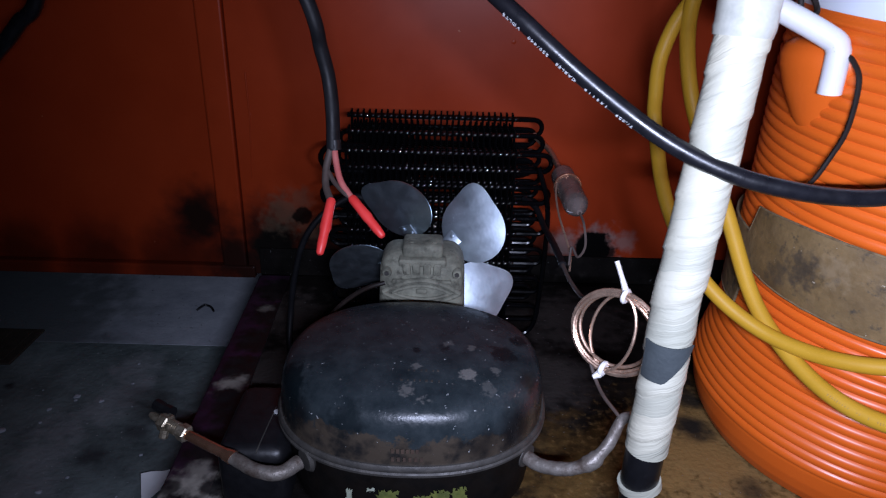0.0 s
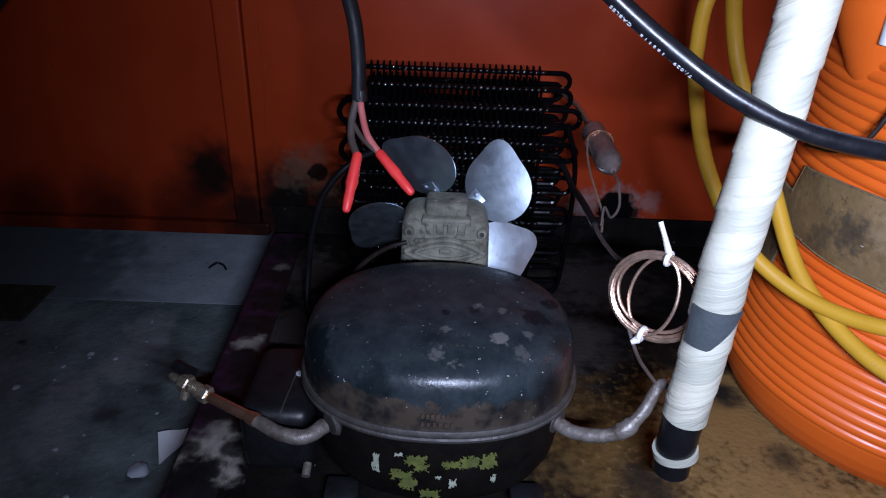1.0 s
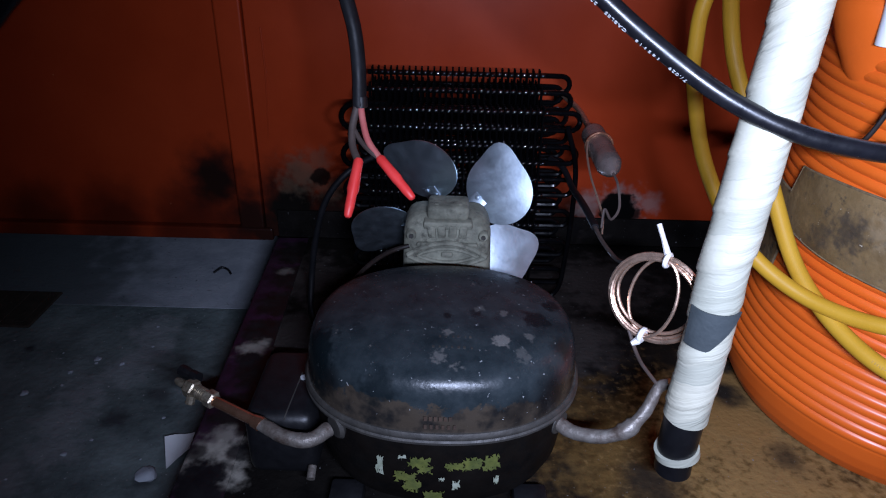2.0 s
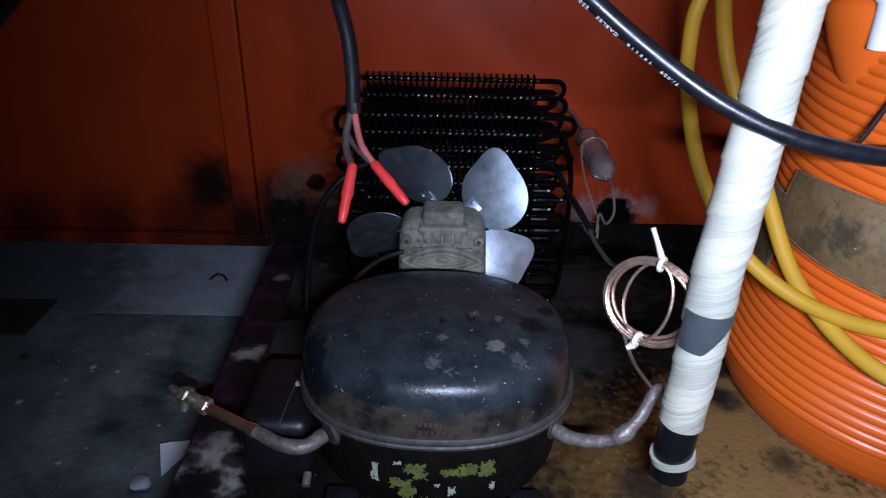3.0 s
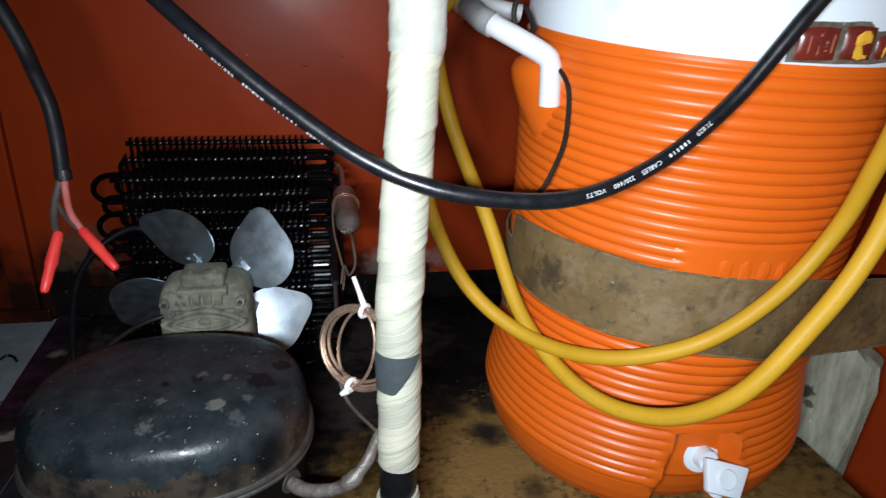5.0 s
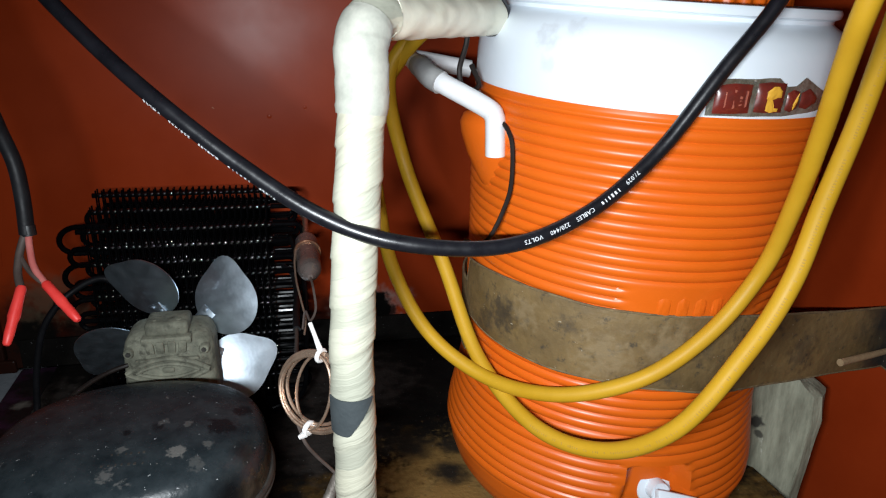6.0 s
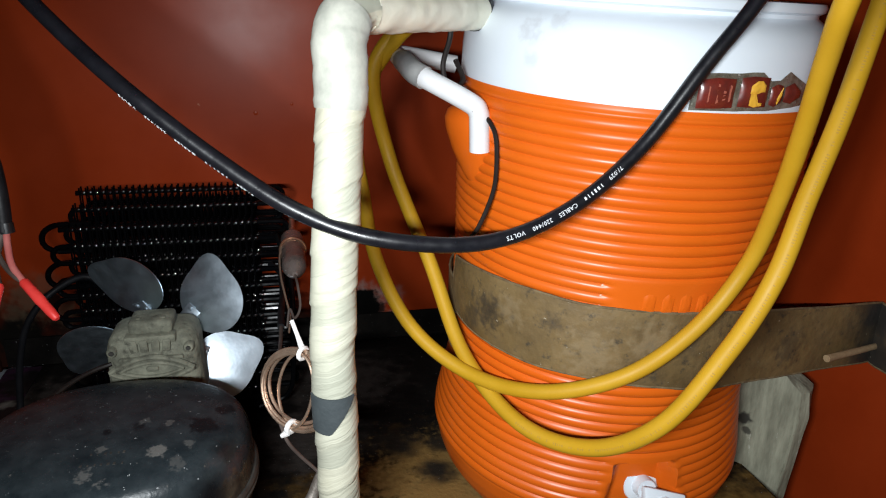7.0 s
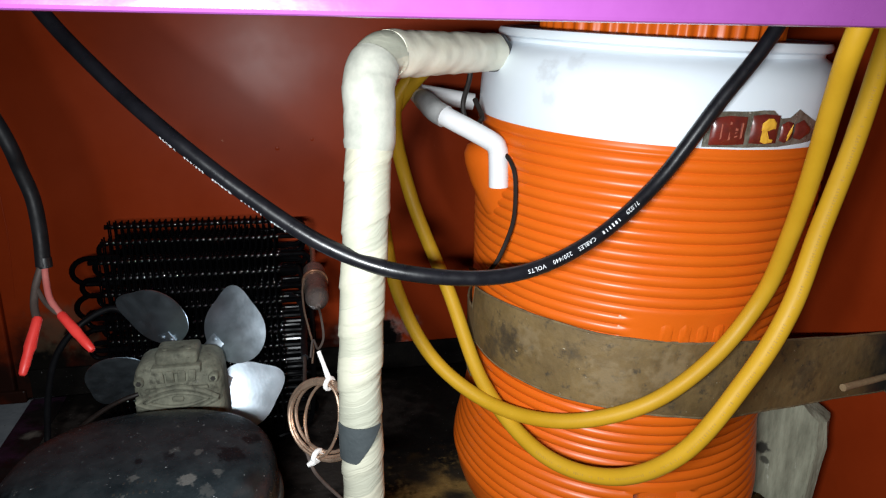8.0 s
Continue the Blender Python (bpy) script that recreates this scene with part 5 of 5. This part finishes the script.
bmesh.ops.triangulate(bm, faces=[f for f in bm.faces if len(f.verts) > 4])
bmesh.ops.subdivide_edges(bm, edges=list(bm.edges), cuts=4, use_grid_fill=True)
for v in bm.verts:
    v.co += Vector([noise.noise(v.co * 55 + Vector((i * 9, 0, 0))) * 0.0018 for i in range(3)])
    v.co.z = max(v.co.z, 0.0)
wood = solid("wood_block", bm, WOOD, "split grey weathered wood block wedged beside the cooler", "wood block", smooth=25)
wood.matrix_world = pose(0.847, 0.600, -0.1498, 0, 0, -45)
bm = tube([(0.815 + 0.0106 * k, 0.5573 + 0.00277 * k, 0.1945 - 0.0005 * k) for k in range(9)], lambda u, a, s: 0.0041 - 0.0006 * u + 0.0004 * noise.noise(Vector((s * 150, math.cos(a), math.sin(a)))), 10)
solid("stick", bm, TWIG, "short dry peeled stick lying against the belt", "stick")

# ---- hoses ----
h1 = spline([(0.4300, 0.7220, 0.5440), (0.4120, 0.7330, 0.5420), (0.3904, 0.7460, 0.5327), (0.3534, 0.7584, 0.4780), (0.3723, 0.7667, 0.3787), (0.4080, 0.7096, 0.2749), (0.4328, 0.6421, 0.1924),
             (0.4697, 0.5618, 0.1547), (0.5162, 0.4997, 0.1613), (0.5549, 0.4504, 0.2122), (0.5980, 0.4374, 0.2858), (0.6253, 0.4344, 0.3460), (0.6495, 0.4450, 0.4067), (0.6751, 0.4554, 0.4698),
             (0.6972, 0.4667, 0.5323), (0.7160, 0.4753, 0.5996), (0.7373, 0.4839, 0.6997), (0.7518, 0.4898, 0.8599)], 10)
hose = thing("yellow_hose", (0.51, 0.57, 0.11), "clear yellow plastic hose hanging in a loop before the cooler", "hose", "hanging hoses")
hose_a = part("tube", tube(h1, 0.0080, 16), HOSE, hose)
h2 = spline([(0.4300, 0.7130, 0.5420), (0.4150, 0.7200, 0.5400), (0.3832, 0.7414, 0.5198), (0.3506, 0.7670, 0.4706), (0.3344, 0.7695, 0.4250), (0.3353, 0.7730, 0.3818), (0.3404, 0.7724, 0.3465),
             (0.3494, 0.7220, 0.2769), (0.3811, 0.6712, 0.2145), (0.4335, 0.6200, 0.1809), (0.4891, 0.5584, 0.1887), (0.5542, 0.5194, 0.2201), (0.6120, 0.5086, 0.2668), (0.6514, 0.5016, 0.3298),
             (0.6508, 0.4768, 0.3974), (0.6366, 0.4469, 0.4593), (0.6165, 0.4157, 0.5097), (0.5985, 0.3861, 0.5524), (0.6021, 0.3659, 0.6214), (0.6073, 0.3529, 0.7288), (0.6165, 0.3504, 0.8471)], 10)
hose2 = thing("yellow_hose", (0.54, 0.54, 0.16), "clear yellow plastic hose hanging in a shallow loop", "hose", "hanging hoses")
part("tube", tube(h2, 0.0077, 16), HOSE, hose2)
# faint printed marks along the lower hose
rnd = random.Random(7)
dash = bmesh.new()
path = [Vector(q) for q in h1]
reach = [0.0]
for p, q in zip(path, path[1:]):
    reach.append(reach[-1] + (q - p).length)
s = reach[70]
while s < reach[150]:
    s += rnd.choice((0.0022, 0.0024, 0.0026, 0.0026, 0.0075))
    i = int(np.searchsorted(reach, s)) - 1
    q, d = path[i].lerp(path[i + 1], (s - reach[i]) / (reach[i + 1] - reach[i])), (path[i + 1] - path[i]).normalized()
    view = (Vector((0.24, 0.02, 0.52)) - q).normalized()
    view = (view - d * view.dot(d)).normalized()
    side = d.cross(view)
    out = (view + side * 0.25).normalized()
    h = rnd.uniform(0.0007, 0.0013)
    box((-0.0005, -h, -0.0002), (0.0005, h, 0.00008), bm=dash)
    m = Matrix((d, d.cross(out) * -1, out)).transposed().to_4x4()
    m.translation = q + out * 0.0080
    bmesh.ops.transform(dash, matrix=m, verts=list(dash.verts)[-8:])
marks = part("faded_print", dash, HOSE_PRINT, hose_a, "faint worn print")
tagged(marks, "faint worn print", kind="stuff")

# ---- heavy black cable with printed sheath ----
cable_pts = spline([(-0.0777, 0.7268, 0.8590), (-0.0547, 0.7073, 0.7498), (-0.0018, 0.6679, 0.6377), (0.0508, 0.6212, 0.5707), (0.1042, 0.5734, 0.5204), (0.1553, 0.5323, 0.4794), (0.2111, 0.5108, 0.4355),
             (0.2684, 0.4885, 0.3997), (0.3266, 0.4748, 0.3809), (0.4042, 0.4770, 0.3744), (0.4746, 0.4920, 0.3929), (0.5348, 0.5015, 0.4373), (0.5784, 0.4950, 0.5020), (0.6201, 0.4911, 0.5629),
             (0.6612, 0.4983, 0.6468), (0.6863, 0.5108, 0.7580), (0.7014, 0.5138, 0.8592)], 14)
cable = thing("power_cable", (0.375, 0.458, 0.37), "thick black power cable with white printing, hanging across", "cable")
CABLE_R = 0.0061
sheath = part("sheath", tube(cable_pts, CABLE_R, 20), CABLE, cable)
along = [0.0]
for p, q in zip(cable_pts, cable_pts[1:]):
    along.append(along[-1] + (q - p).length)


def on_cable(s):
    i = max(0, min(len(along) - 2, int(np.searchsorted(along, s)) - 1))
    u = (s - along[i]) / (along[i + 1] - along[i])
    a, b = cable_pts[i], cable_pts[i + 1]
    d0 = (cable_pts[i + 1] - cable_pts[max(i - 1, 0)]).normalized()
    d1 = (cable_pts[min(i + 2, len(cable_pts) - 1)] - a).normalized()
    return a.lerp(b, u), d0.lerp(d1, u).normalized()


def letters(text, s, size, turn):
    """One word on the sheath, running towards the cable's first end."""
    bm = bmesh.new()
    for ch in text:
        cu = bpy.data.curves.new("letter", "FONT")
        cu.body, cu.size, cu.extrude, cu.resolution_u = ch, size, 0.00012, 2
        tmp = bpy.data.objects.new("letter", cu)
        scene.collection.objects.link(tmp)
        me = bpy.data.meshes.new_from_object(tmp.evaluated_get(bpy.context.evaluated_depsgraph_get()))
        xs = [v.co.x for v in me.vertices]
        w = (max(xs) - min(xs)) if xs else size * 0.3
        q, d = on_cable(s - w / 2)
        d = -d
        out = (Vector((0.17, 0.0, 0.45)) - q)
        out = (out - d * out.dot(d)).normalized()
        out = (Matrix.Rotation(radians(turn), 3, d) @ out).normalized()
        up = out.cross(d)
        m = Matrix((d, up, out)).transposed().to_4x4()
        m.translation = q + out * (CABLE_R + 0.0001) - up * size * 0.34 - d * (w / 2 + (min(xs) if xs else 0))
        before = len(bm.verts)
        bm.from_mesh(me)
        bm.verts.ensure_lookup_table()
        bmesh.ops.transform(bm, matrix=m, verts=bm.verts[before:])
        s -= w + size * 0.14
        bpy.data.objects.remove(tmp)
        bpy.data.curves.remove(cu)
        bpy.data.meshes.remove(me)
    return bm, s


def bars(count, s, size, turn):
    """Plain strokes where a name is printed."""
    bm = bmesh.new()
    for k in range(count):
        q, d = on_cable(s - size * 0.25)
        d = -d
        out = (Vector((0.17, 0.0, 0.45)) - q)
        out = (out - d * out.dot(d)).normalized()
        out = (Matrix.Rotation(radians(turn), 3, d) @ out).normalized()
        m = Matrix((d, out.cross(d), out)).transposed().to_4x4()
        m.translation = q + out * (CABLE_R + 0.0001)
        fresh = bmesh.ops.create_cube(bm, size=1.0, matrix=m @ Matrix.Diagonal((size * (0.16, 0.34, 0.30, 0.2, 0.12, 0.34)[k % 6], size * (0.6, 0.55, 0.62, 0.58, 0.62, 0.5)[k % 6], 0.0002, 1)))
        s -= size * 0.72
    return bm, s


def nearest_s(x):
    i = min(range(len(cable_pts)), key=lambda k: abs(cable_pts[k].x - x))
    return along[i]


for x_start, turn in ((0.520, 0), (0.238, -62)):
    s = nearest_s(x_start)
    size = 0.0049
    for word in ("7/.029", None, "CABLES", "220/440", "VOLTS"):
        bm, s = letters(word, s, size, turn) if word else bars(6, s, size, turn)
        part("lettering", bm, PRINT, sheath, "white printed lettering", smooth=0)
        s -= 0.0065

# ---- twin lead with red sleeves, hanging beside the condenser ----
lead = thing("twin_lead", (0.01, 0.62, 0.27), "black twin lead ending in two red insulated clips", "lead")
jk = spline([(-0.0871, 0.6712, 0.8421), (-0.0713, 0.6756, 0.7051), (-0.0335, 0.6681, 0.5381), (-0.0057, 0.6638, 0.4632), (-0.0008, 0.6703, 0.4342), (0.0050, 0.6721, 0.4066), (0.0081, 0.6668, 0.3762),
             (0.0082, 0.6619, 0.3445)], 8)
part("sheath", tube(jk, lambda u, a, s: 0.0071 * (1 - 0.18 * abs(math.sin(a))), 16), FLEX, lead)
part("collar", tube([(0.0085, 0.664, 0.352), (0.0087, 0.6635, 0.349), (0.009, 0.663, 0.343)], 0.0068, 12), BLACK_PLASTIC, lead)
part("red_wire", tube(spline([(0.009, 0.663, 0.347), (0.012, 0.652, 0.334), (0.018, 0.638, 0.32), (0.030, 0.6255, 0.3075)], 6), 0.0030, 10), WIRE_RED, lead)
part("brown_wire", tube(spline([(0.007, 0.663, 0.347), (0.003, 0.652, 0.33), (0.004, 0.638, 0.316), (0.0105, 0.6215, 0.3075)], 6), 0.0034, 10), WIRE_BROWN, lead)
part("brown_wire", tube(spline([(0.004, 0.650, 0.327), (0.012, 0.640, 0.318), (0.022, 0.630, 0.312), (0.030, 0.626, 0.308)], 6), 0.0022, 8), WIRE_BROWN, lead)


def clip(top, tip):
    a, b = Vector(top), Vector(tip)
    bm = tube([a.lerp(b, u) for u in (-0.05, 0.0, 0.2, 0.5, 0.6, 0.8, 0.97, 1.0)],
              lambda u, an, s: 0.0032 if u < 0.03 else 0.0044 if u < 0.3 else 0.0050 - 0.0004 * math.cos(4 * an) if u < 0.6 else 0.0042 if u < 0.85 else 0.0033 if u < 0.99 else 0.002, 16)
    part("red_sleeve", bm, RED_PVC, lead, "soft red plastic clip sleeve")


clip((0.0110, 0.6210, 0.3070), (0.0045, 0.588, 0.269))
clip((0.0300, 0.6255, 0.3080), (0.0595, 0.600, 0.2825))

# ---- other leads ----
bm = tube(spline([(0.03, 0.882, 0.19), (0.002, 0.880, 0.218), (-0.034, 0.858, 0.206), (-0.064, 0.850, 0.169), (-0.081, 0.850, 0.112), (-0.090, 0.85, 0.052), (-0.086, 0.82, 0.012), (-0.05, 0.76, 0.006), (0.0, 0.72, 0.006)], 8), 0.0042, 10)
solid("black_lead", bm, FLEX, "black flex looping down beside the condenser to the tray", "cable")
bm = tube(spline([(0.225, 0.925, 0.205), (0.238, 0.895, 0.203), (0.242, 0.841, 0.198), (0.242, 0.79, 0.205), (0.2415, 0.742, 0.211), (0.242, 0.70, 0.2125)], 8), 0.0040, 10)
solid("black_lead", bm, FLEX, "short black sleeved lead leaving the side of the condenser", "cable")
bm = tube(spline([(0.242, 0.706, 0.2122), (0.242, 0.661, 0.215), (0.242, 0.60, 0.228), (0.244, 0.570, 0.245)], 8), 0.0021, 10)
solid("capillary_line", bm, WIRE_BROWN, "thin dark capillary line running from the sleeved lead to the coil", "tube")
bm = tube(spline([(0.045, 0.778, 0.145), (0.028, 0.772, 0.142), (0.01, 0.755, 0.139), (-0.008, 0.73, 0.132), (-0.03, 0.70, 0.11), (-0.05, 0.66, 0.098)], 8), 0.0028, 8)
solid("motor_lead", bm, WIRE_DARK, "thin black motor wire running to the compressor", "cable")
bm = tube(spline([(-0.30, 0.88, 0.86), (-0.34, 0.89, 0.56), (-0.375, 0.90, 0.450), (-0.402, 0.90, 0.4207), (-0.433, 0.90, 0.390), (-0.50, 0.92, 0.345), (-0.62, 0.96, 0.33), (-0.80, 1.06, 0.40), (-0.84, 1.085, 0.5), (-0.84, 1.085, 0.86)], 8), 0.009, 12)
solid("black_cable", bm, CABLE, "thick black cable drooping in the dark corner", "cable")
bm = tube(spline([(0.4349, 0.6442, 0.4525), (0.4412, 0.6323, 0.4478), (0.4462, 0.6215, 0.4413), (0.4495, 0.6117, 0.4258), (0.4499, 0.6108, 0.3892), (0.4450, 0.6148, 0.3636), (0.4338, 0.6182, 0.3364), (0.4284, 0.6445, 0.3198), (0.4270, 0.6900, 0.3100)], 8), 0.0022, 8)
solid("sensor_wire", bm, WIRE_DARK, "thin black wire looped round the cooler handle", "cable")
bm = tube(spline([(0.416, 0.66, 0.535), (0.414, 0.66, 0.515), (0.407, 0.655, 0.492), (0.411, 0.654, 0.474), (0.421, 0.660, 0.471), (0.43, 0.668, 0.478), (0.425, 0.68, 0.495)], 8), 0.0026, 8)
solid("sensor_wire", bm, WIRE_DARK, "thin black wire hanging from the pipe over the handle", "cable")

# ---- litter on the concrete ----
bm = bmesh.new()
bmesh.ops.create_grid(bm, x_segments=6, y_segments=6, size=0.5)
for v in bm.verts:
    v.co.x, v.co.y = v.co.x * 0.036 + 0.012 * v.co.y * 1.2, v.co.y * 0.05 * (0.6 - 0.5 * v.co.x)
    v.co.z = 0.003 + 0.003 * noise.noise(v.co * 90)
bmesh.ops.solidify(bm, geom=list(bm.faces), thickness=0.0004)
scrap = solid("paper_scrap", bm, PAPER, "small torn white paper scrap on the concrete", "paper")
scrap.matrix_world = pose(-0.256, 0.732, -0.139, 24, 0, 40)
bm = bmesh.new()
bmesh.ops.create_icosphere(bm, subdivisions=2, radius=0.012)
for v in bm.verts:
    v.co = Vector((v.co.x * 1.2, v.co.y, v.co.z * 0.5)) * (1 + 0.4 * noise.noise(v.co * 120))
pebble = solid("rubble", bm, SLAB, "small pale lump of broken concrete", "rubble", "grit on the floor")
pebble.matrix_world = pose(-0.283, 0.690, -0.1462, 0, 0, 20)
rnd = random.Random(5)
for k in range(46):
    x, y = rnd.uniform(-0.85, -0.22), rnd.uniform(0.60, 1.04)
    s = rnd.choice((0.12, 0.16, 0.2, 0.3, 0.42))
    g = copy_thing(pebble, pose(x, y, -0.15 + 0.004 * s, 0, 0, rnd.uniform(0, 360)) @ Matrix.Scale(s, 4))
    g.matrix_world = pose(x, y, -0.15 + 0.004 * s, 0, 0, rnd.uniform(0, 360)) @ Matrix.Scale(s, 4)
bm = tube(spline([(-0.362, 1.205, -0.1470), (-0.352, 1.210, -0.141), (-0.342, 1.203, -0.134), (-0.334, 1.208, -0.141), (-0.327, 1.202, -0.1470)], 5), 0.0022, 7)
solid("wire_offcut", bm, CABLE, "bent black wire offcut on the slab", "offcut")
bm = box((-0.80, 1.008, -0.151), (-0.612, 1.120, -0.146), 0.002)
drain = solid("drain_grate", bm, GRIME, "black iron drain grate sunk in the concrete", "drain", smooth=0)
for k in range(5):
    part("slat", box((-0.79 + 0.037 * k, 1.018, -0.1455), (-0.775 + 0.037 * k, 1.110, -0.1435), 0.0008), GRIME, drain, smooth=0)
